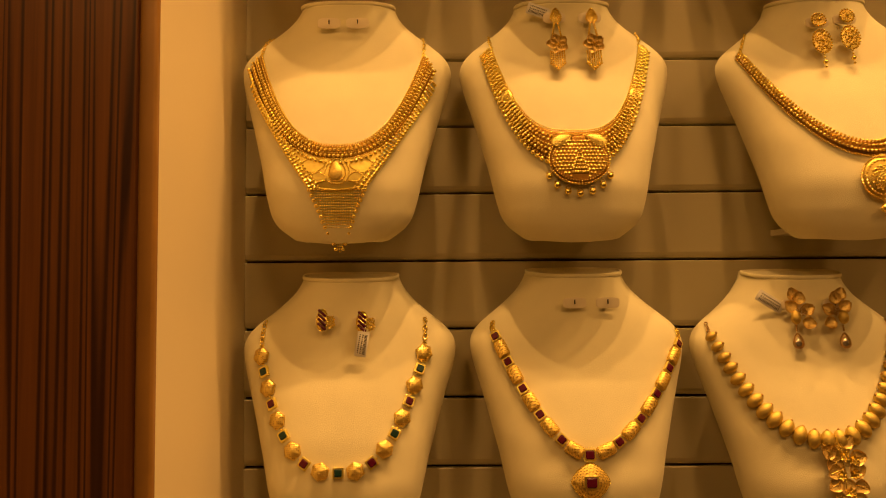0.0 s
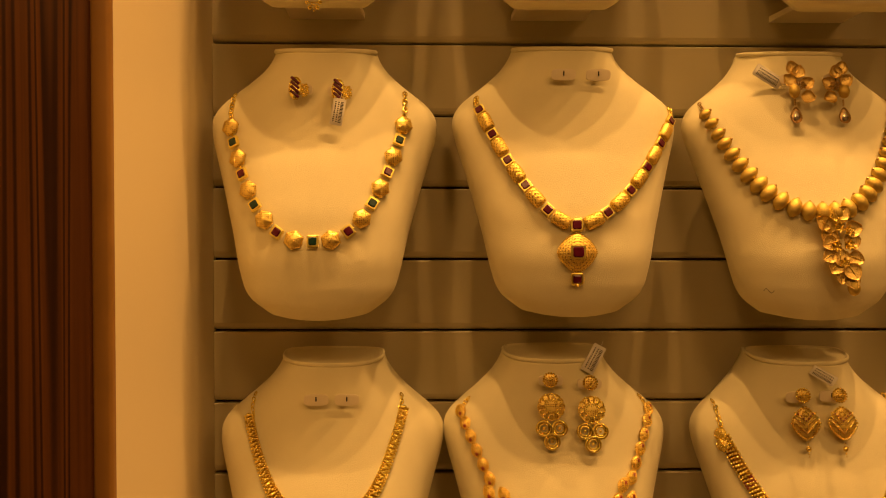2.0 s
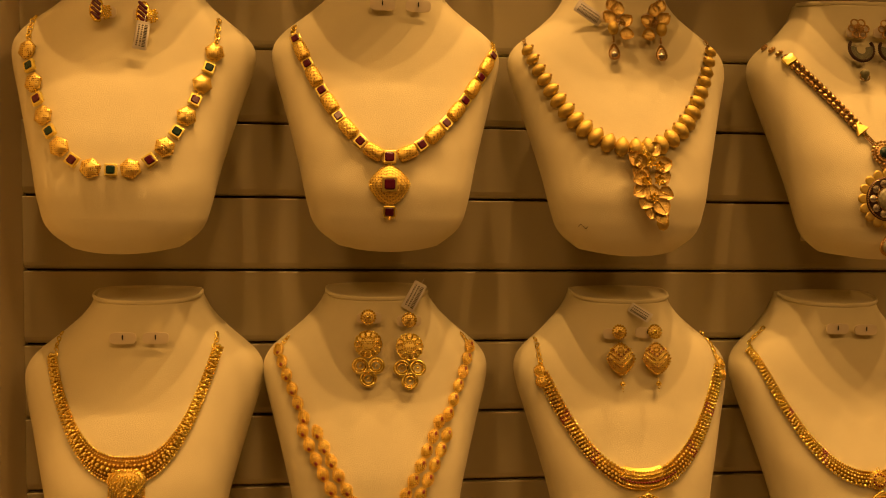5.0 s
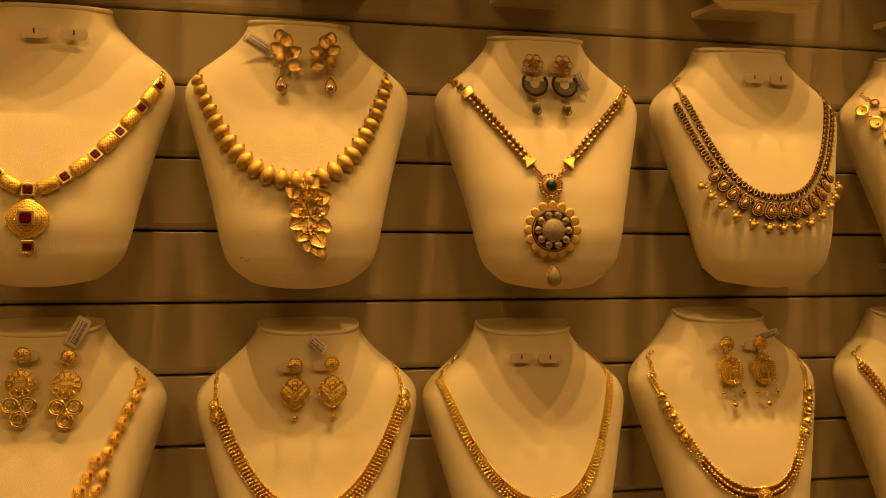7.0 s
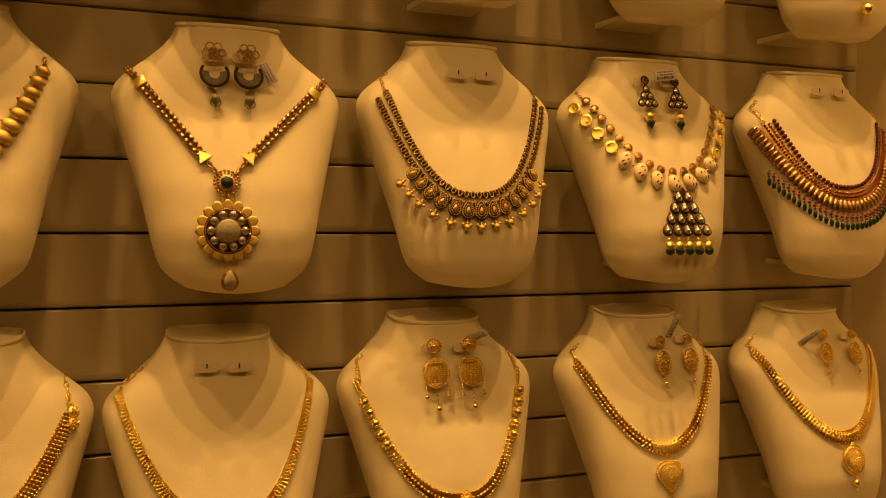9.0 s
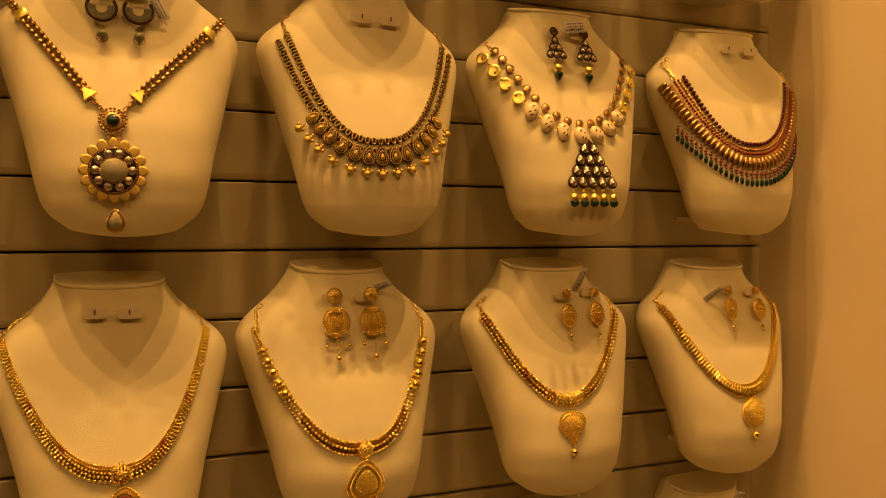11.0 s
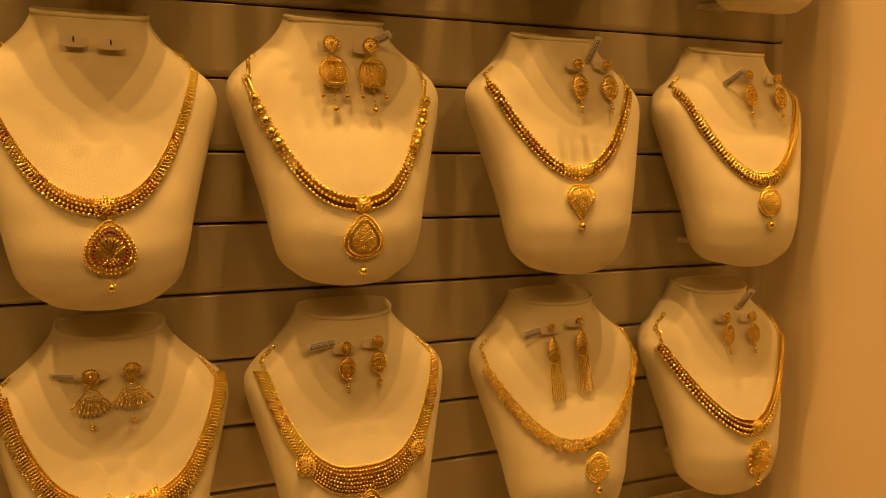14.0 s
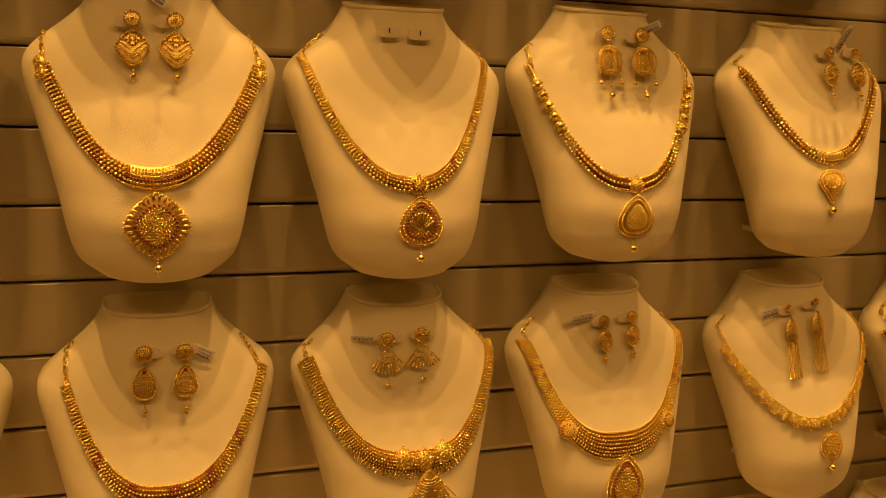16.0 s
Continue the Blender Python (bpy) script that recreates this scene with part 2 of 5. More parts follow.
wall_box("floor", -2.5, 4.0, -3.6, 0.3, -0.1, 0.0, M["floor"], "plain beige polished shop floor")
wall_box("ceiling", -2.5, 4.0, -3.6, 0.3, 3.4, 3.5, M["cream"], "plain cream plaster ceiling")
wall_box("wall_south", -2.5, 4.0, -3.7, -3.6, 0.0, 3.4, M["room"], "plain beige wall behind the viewer")
wall_box("wall_west", -2.6, -2.5, -3.6, 0.3, 0.0, 3.4, M["room"], "plain beige side wall")
wall_box("wall_east", 4.0, 4.1, -3.6, 0.3, 0.0, 3.4, M["room"], "plain beige side wall")
X_R, DEPTH = 1.581, 0.267
backing = wall_box("wall_north", -0.002, X_R + 0.002, 0.012, 0.10, 0.55, 3.4, M["groove"], "taupe slat wall of horizontal laminate boards with dark grooves")
wall_box("wall_return_left", -0.05, 0.0, -DEPTH, 0.10, 0.0, 3.4, M["cream"], "smooth cream painted side panel of the niche", 0.001)
wall_box("wall_return_right", X_R, X_R + 0.05, -DEPTH, 0.10, 0.0, 3.4, M["cream"], "smooth cream painted side panel of the niche", 0.001)
wall_box("wall_below", -0.05, X_R + 0.05, -DEPTH, 0.10, 0.0, 0.55, M["cream"], "cream plinth below the slat wall")
wall_box("wall_panel_right", X_R + 0.05, 4.0, -DEPTH, 0.1, 0.0, 3.4, M["cream"], "plain cream wall beside the niche")
pillar = wall_box("pillar_left", -2.5, -0.014, -DEPTH - 0.003, 0.1, 0.0, 3.4, M["wood"], "dark brown striped wood veneer pillar", 0.002)
b = Bag().add(box_form(0.003, (0.0135, 0.03, 3.4), 2), (-0.007, -DEPTH - 0.0025 + 0.015 - 0.003, 1.7))
part("edge_strip", b, M["edge"], pillar, "lighter brown wood edging")


def slat_form(w, h):
    """A board: crisp top edge, its lower edge rounded back."""
    prof = [(0.012, 0.0), (0.0045, 0.0), (0.0022, 0.0012), (0.0008, 0.0035), (0.0, 0.0065), (0.0, h - 0.0008), (0.0008, h), (0.012, h)]
    v = [(0, y, z) for y, z in prof] + [(w, y, z) for y, z in prof]
    n = len(prof)
    f = [[i, (i + 1) % n, n + (i + 1) % n, n + i] for i in range(n)]
    return v, [q[::-1] for q in f] + [list(range(n)), [n + i for i in reversed(range(n))]]


slat_mesh = Bag().add(slat_form(X_R - 0.001, PITCH - 0.0022)).mesh("slat", M["slat"], False)
for k in range(-12, 28):
    ob = new("slat", slat_mesh)
    ob.location = (0.0005, 0, BASE + k * PITCH + 0.0011)
    ob.parent = backing


# ---- display busts ----
HS = [0, .006, .010, .016, .024, .04, .07, .10, .13, .15, .163, .172, .180, .188, .196, .206, .218, .228, .238]
WS = [.042, .049, .0555, .0615, .0660, .0705, .0770, .085, .0935, .0995, .1025, .103, .1005, .0945, .085, .072, .058, .050, .046]
FH = [0, .008, .02, .05, .09, .13, .17, .20, .22, .238]
FY = [.108, .119, .125, .128, .121, .108, .092, .080, .074, .071]
EY = [.082, .082, .081, .076, .063, .050, .039, .031, .027, .025]
GRID = np.linspace(0, 0.238, 120)


def smooth_profile(hs, vs, width):
    raw = np.interp(GRID, hs, vs)
    k = np.ones(width) / width
    pad = np.concatenate([2 * raw[0] - raw[width:0:-1], raw, 2 * raw[-1] - raw[-2:-width - 2:-1]])
    return np.convolve(pad, k, "same")[width:-width]


WIDE, FRONT, EDGE = smooth_profile(HS, WS, 4), smooth_profile(FH, FY, 9), smooth_profile(FH, EY, 9)


def half_width(h):
    return np.interp(h, GRID, WIDE)


def surface_y(x, h):
    u = np.minimum(np.abs(x) / half_width(h), 0.9995)
    edge = np.interp(h, GRID, EDGE)
    return -(edge + (np.interp(h, GRID, FRONT) - edge) * (1 - u ** 2.6) ** (1 / 2.6))


def lean(y, h):
    """How far the sloping neck cut lifts or lowers a point of the neck."""
    q = min(1.0, max(0.0, (h - 0.196) / 0.042))
    return (y + 0.046) * 0.15 * q * q * (3 - 2 * q)


def bust_body():
    rows = list(np.linspace(0.005, 0.03, 14)) + list(np.linspace(0.034, 0.238, 56))
    n = 44
    v, f = [], []
    for h in rows:
        w = float(half_width(h))
        # the underside is rounded in
        for i in range(n + 1):
            a = -math.pi / 2 + math.pi * i / n
            u = math.copysign(abs(math.sin(a)) ** 0.8, math.sin(a)) * 0.9995
            y = float(surface_y(u * w, h))
            sag = 0.0045 * (1 - u * u) * max(0.0, 1 - h / 0.034)
            v.append((u * w, y, h + lean(y, h) - sag))
        back = 0.010 - float(np.interp(h, GRID, EDGE))
        v.append((w * 0.93, back, h + lean(back, h)))
        v.append((-w * 0.93, back, h + lean(back, h)))
    m = n + 3
    for k in range(len(rows) - 1):
        for i in range(m):
            j = (i + 1) % m
            f.append([k * m + i, k * m + j, (k + 1) * m + j, (k + 1) * m + i])
    # rounded underside
    base = len(v)
    for q, dz in ((0.93, 0.0028), (0.8, 0.0016)):
        for i in range(m):
            x, y, z = v[i]
            v.append((x * q, -0.095 + (y + 0.095) * q, z - 0.005 + dz))
    for k0, k1 in ((0, base), (base, base + m)):
        for i in range(m):
            j = (i + 1) % m
            f.append([k1 + i, k1 + j, k0 + j, k0 + i])
    f.append([base + m + i for i in reversed(range(m))])
    f.append([(len(rows) - 1) * m + i for i in range(m)])
    return v, f


def cap_form():
    """The piped rim round the neck cut, with the flat top sunk a little inside it."""
    n = 48
    rings = [(0.96, -0.0022), (1.005, -0.0024), (1.026, -0.0018), (1.035, -0.0005), (1.033, 0.0007), (1.020, 0.0016), (0.998, 0.0018), (0.980, 0.0012), (0.968, 0.0003), (0.92, 0.0000), (0.5, 0.0001)]
    v, f = [], []
    for q, z in rings:
        for i in range(n):
            a = 2 * math.pi * i / n
            c = math.cos(a)
            x = 0.046 * math.copysign(abs(math.sin(a)) ** 0.85, math.sin(a))
            y = -0.036 - (0.035 * abs(c) ** 0.85 if c > 0 else -0.018 * abs(c) ** 0.5)
            y = -0.04 + (y + 0.04) * q
            v.append((x * q, y, 0.2385 + z + lean(y, 0.2385)))
    for k in range(len(rings) - 1):
        for i in range(n):
            j = (i + 1) % n
            f.append([k * n + j, k * n + i, (k + 1) * n + i, (k + 1) * n + j])
    f.append([i for i in range(n)])
    f.append([(len(rings) - 1) * n + i for i in reversed(range(n))])
    return v, f


SHELF = ([(-.036, 0, .010), (.036, 0, .010), (.033, -.09, .010), (-.033, -.09, .010), (-.036, 0, .016), (.036, 0, .016), (.033, -.09, .014), (-.033, -.09, .014)],
         [[0, 3, 2, 1], [4, 5, 6, 7], [0, 1, 5, 4], [1, 2, 6, 5], [2, 3, 7, 6], [3, 0, 4, 7]])
body_mesh = Bag().add(bust_body()).mesh("body", M["velvet"])
cap_mesh = Bag().add(cap_form()).mesh("neck_cap", M["velvet"])
shelf_mesh = Bag().add(SHELF).mesh("support_shelf", M["tab"], False)
FACING = np.array([[1.0, 0, 0], [0, 0, -1.0], [0, 1.0, 0]])
tab_mesh = Bag().add(dome("pill", 0.0108, 0.0050, 0.0003, 0.0016, 28, 3), (0, 0.001, 0), FACING).mesh("earring_tab", M["tab"], False)
slit_mesh = Bag().add(box_form(0.0003, (0.0011, 0.0008, 0.0042)), (0, -0.0014, 0.001)).mesh("slit", M["ink"], False)
COLS = {"TOP": [.112, .326, .548, .775, 1.003, 1.228, 1.455], "A": [.112, .326, .580, .778, 1.003, 1.228, 1.456],
        "B": [.1145, .334, .548, .7795, 1.003, 1.224, 1.458], "C": [.1215, .3265, .558, .770, .984, 1.223, 1.456],
        "D": [.122, .332, .556, .777, .9975, 1.238, 1.460], "E": [.12, .33, .55, .77, .99, 1.22, 1.450]}
SLIDE = {"B4": 9, "B5": 5, "B6": 10, "B7": 8, "C3": 10, "C4": 4, "C5": 9, "C6": 7, "C7": 8, "D3": 8, "D4": 6, "D5": 10, "D6": 12, "D7": 10}
RAISE = {"B1": 2, "B2": 5, "B3": 2, "C2": 3, "C4": -4, "C5": 5, "C6": 3, "D5": 2}
ROWS = {"A": 1.693, "B": 1.422, "C": 1.143, "D": 0.868, "E": 0.584, "TOP": 1.968}


class Bust:
    def __init__(self, row, col, tabs=((-12, 209), (16, 209)), jewel="a gold necklace"):
        self.up = RAISE.get(row + str(col), 0) / 1000
        self.cx, self.zb, self.slide = COLS[row][col - 1], ROWS[row] + self.up, SLIDE.get(row + str(col), 0) / 1000
        ob = thing("display_bust", "cream suede bust with " + jewel, "display bust", "busts on the slat wall")
        ob.location = (self.cx, 0, self.zb)
        self.ob = ob
        for name, me in (("body", body_mesh), ("neck_cap", cap_mesh), ("support_shelf", shelf_mesh)):
            o = new(name, me)
            o.parent = ob
            if name == "support_shelf" and row not in ("A", "TOP"):
                o.scale = (0.5, 0.75, 1)
        for x, h in tabs:
            o = new("earring_tab", tab_mesh)
            o.parent = ob
            x, h = x / 1000 - self.slide, h / 1000 - self.up
            o.location = (x, float(surface_y(x, h)) - 0.0075, h)
            new("slit", slit_mesh).parent = o
            part("tab_post", Bag().add(box_form(0.001, (0.003, 0.012, 0.003)), (0, 0.0055, -0.001)), M["tab"], o)

    def place(self, x, h, lift=0.0):
        """Points and outward normals on the front; x, h in metres."""
        x, h = np.asarray(x, float), np.asarray(h, float) - self.up
        x = x - self.slide * (1 - np.clip(x / 0.08, 0, 1))
        x = np.clip(x, -0.975 * half_width(h), 0.975 * half_width(h))
        e = 0.0015
        dx = (surface_y(x + e, h) - surface_y(x - e, h)) / (2 * e)
        dh = (surface_y(x, h + e) - surface_y(x, h - e)) / (2 * e)
        dx = np.clip(dx, -3, 3)
        n = np.stack([dx, -np.ones_like(x), dh], -1)
        n /= np.linalg.norm(n, axis=-1, keepdims=True)
        p = np.stack([self.cx + x, surface_y(x, h), self.zb + h], -1)
        return p + n * np.asarray(lift)[..., None], n

    def tilted(self, x, h, lift=0.0, turn=0.0):
        """Origin and basis (right, up, out) on the front; mm and degrees."""
        p, n = self.place(np.array([x / 1000]), np.array([h / 1000]), np.array([lift]))
        n = n[0]
        r = np.cross((0, 0, 1.0), -n)
        r /= np.linalg.norm(r)
        r = -r if r[0] < 0 else r
        up = np.cross(n, r)
        c, s = math.cos(radians(turn)), math.sin(radians(turn))
        return p[0], np.stack([r * c + up * s, up * c - r * s, n], 1)

    def upright(self, x, h, lift):
        """Origin and basis of what hangs straight down before the bust."""
        p, n = self.place(np.array([x / 1000]), np.array([h / 1000]), np.array([0.0]))
        q = p[0] + np.array([0, -lift, 0])
        return q, np.stack([np.array([1.0, 0, 0]), np.array([0, 0, 1.0]), np.array([0, -1.0, 0])], 1)


# ---- jewellery helpers (sizes in millimetres) ----
def turn_z(deg):
    c, s = math.cos(radians(deg)), math.sin(radians(deg))
    return np.array([[c, -s, 0], [s, c, 0], [0, 0, 1.0]])


TIP = np.array([[1.0, 0, 0], [0, 0, 1.0], [0, -1.0, 0]])  # a turned form's axis laid along local y


class Spot:
    """A local frame (right, up, out) in which a jewel's pieces are set."""

    def __init__(self, origin, basis):
        self.o, self.b = np.asarray(origin, float), np.asarray(basis, float)

    def put(self, bag, form, at=(0, 0, 0), scale=1.0, rot=None):
        at = np.asarray(at, float) / 1000
        basis = self.b if rot is None else self.b @ rot
        s = np.asarray(scale, float) / 1000
        return bag.add(form, self.o + self.b @ at, basis, s)


def curve_xy(spec, n=240):
    xl, hl, xr, hr, x0, h0, p = spec
    u = np.linspace(-1, 1, n)
    a = np.abs(u)
    xe, he = np.where(u < 0, xl, xr), np.where(u < 0, hl, hr)
    return (x0 + (xe - x0) * a) / 1000, (h0 + (he - h0) * a ** p) / 1000


def strand(bust, spec, step, lift, outer=None, f=0.0, span=(0, 1)):
    """Even points along a curve on the bust (or between two): places, tangents, normals, share of the way."""
    x, h = curve_xy(spec)
    if outer is not None:
        x2, h2 = curve_xy(outer)
        x, h = x + (x2 - x) * f, h + (h2 - h) * f
    p, n = bust.place(x, h, np.full(len(x), lift / 1000))
    d = np.concatenate([[0], np.cumsum(np.linalg.norm(np.diff(p, axis=0), axis=1))])
    a, b = d[-1] * span[0], d[-1] * span[1]
    k = max(2, int(round((b - a) / (step / 1000))))
    s = np.linspace(a, b, k + 1)
    q = np.stack([np.interp(s, d, p[:, i]) for i in range(3)], 1)
    m = np.stack([np.interp(s, d, n[:, i]) for i in range(3)], 1)
    t = np.gradient(q, axis=0)
    t /= np.linalg.norm(t, axis=1, keepdims=True)
    m -= t * np.sum(m * t, 1, keepdims=True)
    m /= np.linalg.norm(m, axis=1, keepdims=True)
    return q, t, m, s / d[-1]


def basis_of(t, n):
    return np.stack([t, np.cross(n, t), n], 1)


def beads(bag, bust, spec, r, outer=None, f=0.0, step=None, lift=None, span=(0, 1), form=TINY, squash=(1, 1, 1)):
    q, t, n, s = strand(bust, spec, step or 2.2 * r, r * 0.9 if lift is None else lift, outer, f, span)
    for i in range(len(q)):
        j = 1 + 0.06 * math.sin(12.9898 * i + 78.2 * f)
        bag.add(form, q[i], basis_of(t[i], n[i]), np.array(squash) * r * j / 1000)
    return bag


def ribbon(bust, inner, outer, lift=0.7, m=5, span=(0, 1), arch=0.0):
    rows = []
    for k in range(m + 1):
        f = k / m
        edge = -0.2 if k in (0, m) else lift + arch * math.sin(math.pi * f)
        x, h = curve_xy(inner)
        x2, h2 = curve_xy(outer)
        p, n = bust.place(x + (x2 - x) * f, h + (h2 - h) * f, np.full(len(x), edge / 1000))
        a, b = int(span[0] * (len(x) - 1)), int(span[1] * (len(x) - 1))
        rows.append(p[a:b + 1])
    w = len(rows[0])
    v = np.concatenate(rows)
    f = [[k * w + i, (k + 1) * w + i, (k + 1) * w + i + 1, k * w + i + 1] for k in range(m) for i in range(w - 1)]
    return v, f


def chain(bag, bust, pts, r=1.5, lift=1.4):
    """Small links along straight stretches between points on the bust."""
    for (x0, h0), (x1, h1) in zip(pts, pts[1:]):
        d = math.hypot(x1 - x0, h1 - h0)
        k = max(2, int(d / (r * 1.6)))
        g = np.linspace(0, 1, k + 1)
        p, n = bust.place((x0 + (x1 - x0) * g) / 1000, (h0 + (h1 - h0) * g) / 1000, np.full(k + 1, lift / 1000))
        t = np.gradient(p, axis=0)
        t /= np.linalg.norm(t, axis=1, keepdims=True)
        for i in range(k + 1):
            m = n[i] - t[i] * np.dot(n[i], t[i])
            m /= np.linalg.norm(m)
            if i % 2:
                m = m * 0.45 + np.cross(t[i], m) * 0.89
                m /= np.linalg.norm(m)
            bag.add(LINK, p[i], basis_of(t[i], m), r / 1000)
    return bag


def ends(ob, bust, spec, mat="gold", r=1.5, drop=24):
    """The thin chain from both ends of a necklace up over the shoulders."""
    xl, hl, xr, hr = spec[:4]
    for x, h in ((xl, hl), (xr, hr)):
        bag = Bag()
        top = max(h + 4, min(205, h + drop))
        side = math.copysign(1, x)
        xt = side * min(abs(x) + 1, 1000 * float(half_width(top / 1000)) - 1.5)
        chain(bag, bust, [(x, h), ((x + xt) / 2 + side, (h + top) / 2), (xt, top)], r * 1.02, 1.5)
        part("chain", bag, M[mat], ob, "thin gold link chain")


def rim(bag, spot, kind, rx, ry, r, count, at=(0, 0), z=1.3, form=TINY):
    for i in range(count):
        x, y = outline(kind, 2 * math.pi * (i + 0.5) / count)
        spot.put(bag, form, (at[0] + x * rx, at[1] + y * ry, z), r)
    return bag


def sprinkle(bag, spot, kind, rx, ry, r, count, at=(0, 0), z0=1.0, rise=1.5, form=TINY):
    """Granules spread over a domed plate."""
    for i in range(count):
        q = math.sqrt((i + 0.5) / count)
        a = i * 2.39996
        x, y = outline(kind, a)
        spot.put(bag, form, (at[0] + x * rx * q, at[1] + y * ry * q, z0 + rise * (1 - q * q)), r * (0.85 + 0.3 * ((i * 7) % 5) / 5))
    return bag


def pendant(ob, bust, x, h, kind, rx, ry, rise=2.0, rim_r=0.9, fill=40, fill_r=0.8, plate="plate", bead="gold", drop=0, second=True, label="granulated gold pendant", lift=1.0, accent=None, knob=0.0, ridge=False, fan=0):
    """A domed, granulated pendant with a beaded rim and a small drop below."""
    sp = Spot(*bust.tilted(x, h, lift / 1000))
    body = part("pendant", sp.put(Bag(), dome(kind, rx / 1000, ry / 1000, rise / 1000), (0, 0, 0), 1000), M[plate], ob, label)
    rim_r *= 1.15
    n = int(2.9 * (rx + ry) / (2 * rim_r) * 1.0)
    part("beaded_rim", rim(Bag(), sp, kind, rx, ry, rim_r, n), M[bead], body)
    if ridge:
        g = Bag()
        k = int(n * 0.62)
        for i in range(k):
            a = 2 * math.pi * (i + 0.5) / k
            ox, oy = outline(kind, a)
            sp.put(g, BALL, (ox * rx * 0.88, oy * ry * 0.88, 1.5 + rise * 0.22), (rim_r * 0.85, rx * 0.13, 1.1), turn_z(-math.degrees(a)))
        part("ridged_border", g, M[bead], body, "border of radial gold ridges")
    elif second:
        part("inner_rim", rim(Bag(), sp, kind, rx * 0.82, ry * 0.82, rim_r * 0.9, int(n * 0.82), z=1.5 + rise * 0.33), M[bead], body)
    if accent:
        part("enamel_line", rim(Bag(), sp, kind, rx * 0.66, ry * 0.66, rim_r * 0.95, int(n * 0.62), z=1.5 + rise * 0.56), M[accent], body, "dark red enamel line")
    if fan:
        g = Bag()
        for i in range(fan):
            a = radians(-58 + 116 * i / (fan - 1))
            for j in range(7):
                q = 0.16 + 0.40 * j / 6
                sp.put(g, BALL, (math.sin(a) * rx * q, -ry * 0.28 + math.cos(a) * ry * q * 1.1, 1.4 + rise * 0.9), (rim_r * 0.8, rim_r * 1.5, 0.8), turn_z(-math.degrees(a)))
        sprinkle(g, sp, "round", rx * 0.3, ry * 0.16, rim_r * 0.8, 12, (0, -ry * 0.40), 1.3 + rise * 0.6, 0.8)
        part("fan_relief", g, M[bead], body, "fan relief of fine gold ridges")
    elif fill:
        part("granulation", sprinkle(Bag(), sp, kind, rx * 0.62, ry * 0.62, fill_r * 1.2, max(10, int(0.86 * rx * ry * 0.384 / (fill_r * 1.2) ** 2)), z0=1.3 + rise * 0.62, rise=rise * 0.38), M[bead], body)
    if knob:
        part("boss", sp.put(Bag(), BALL, (0, 0, rise + 0.6), (knob, knob, knob * 0.6)), M[bead], body)
    # bail above
    part("bail", sp.put(sp.put(Bag(), RING, (0, ry + 1.2, 1.2), 1.6), BALL, (0, ry + 0.2, 1.6), 1.2), M[bead], body)
    if drop:
        b = Bag()
        y = -ry - 1.6
        sp.put(b, RING, (0, y, 1.2), 1.1)
        sp.put(b, TINY, (0, y - 2.0, 1.3), 0.9)
        sp.put(b, BALL, (0, y - drop * 0.5, 1.8), drop * 0.27)
        for i in range(8):
            a = i * math.pi / 4
            sp.put(b, TINY, (math.cos(a) * drop * 0.27, y - drop * 0.5 + math.sin(a) * drop * 0.27, 2.2), 0.7)
        sp.put(b, TINY, (0, y - drop * 0.84, 1.4), 0.8)
        sp.put(b, TINY, (0, y - drop * 0.97, 1.2), 0.5)
        part("drop", b, M[bead], body)
    return body


def necklace(bust, label):
    return thing("necklace", label, "necklace", "necklaces on the busts")


def stripe(ob, bust, inner, outer, rows, mat="gold", under="under", arch=0.6, span=(0, 1), accents=(), flat=1.0):
    """A flexible collar: a curved strip covered with rows of small beads. rows: (share across, bead radius)."""
    # the strip's dark tone stands in for shade in the bead gaps
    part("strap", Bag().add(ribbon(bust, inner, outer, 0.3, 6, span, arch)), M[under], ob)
    for f, r in rows:
        r *= 1.18
        bag = beads(Bag(), bust, inner, r, outer, f, lift=r * 0.75 + 0.4 + arch * math.sin(math.pi * min(1, max(0, f))), span=span, squash=(1, 1, flat))
        part("beaded_strand", bag, M[mat], ob)
    for s, w in accents:
        bag = Bag()
        for k in range(6):
            beads(bag, bust, inner, 1.0, outer, 0.1 + 0.16 * k, lift=1.3 + arch, span=(s - w / 2, s + w / 2))
        part("enamel_band", bag, M["enamel"], ob, "dark red enamel beads")


def rows_of(k, r, edge=None):
    return [(i / (k - 1), edge if edge and i in (0, k - 1) else r) for i in range(k)]


# ---- earrings ----


def tag_thing(bust, x, h, turn, w=17, l=8, lift=9.0, lean=0.0):
    w, l = w * 1.35, l * 1.35
    o, b = bust.upright(x, h, lift / 1000)
    b = b @ turn_z(turn) @ np.array([[math.cos(lean), 0, -math.sin(lean)], [0, 1, 0], [math.sin(lean), 0, math.cos(lean)]])
    sp = Spot(o, b)
    ob = thing("price_tag", "small white paper price tag with dark printed bars", "price tag", "price tags")
    card = part("card", sp.put(Bag(), box_form(0.0008, (w / 1000, l / 1000, 0.0005)), (0, 0, 0), 1000), M["paper"], ob)
    bag = Bag()
    for row, y in enumerate((0.26, 0.02, -0.24)):
        n = 15 if row == 2 else 10
        for i in range(n):
            wid = w * 0.8 / n
            sp.put(bag, box_form(0, (1, 1, 1)), (-w * 0.4 + wid * (i + 0.5), y * l, 0.3), (wid * (0.35 + 0.45 * ((i * 5 + row) % 3) / 3), l * (0.24 if row == 2 else 0.11), 0.12))
    part("printing", bag, M["ink"], card)
    part("string", sp.put(Bag(), box_form(0, (1, 1, 1)), (w * 0.5 + 2.0, -0.5, -0.6), (5, 0.4, 0.4)), M["paper"], ob)
    return ob


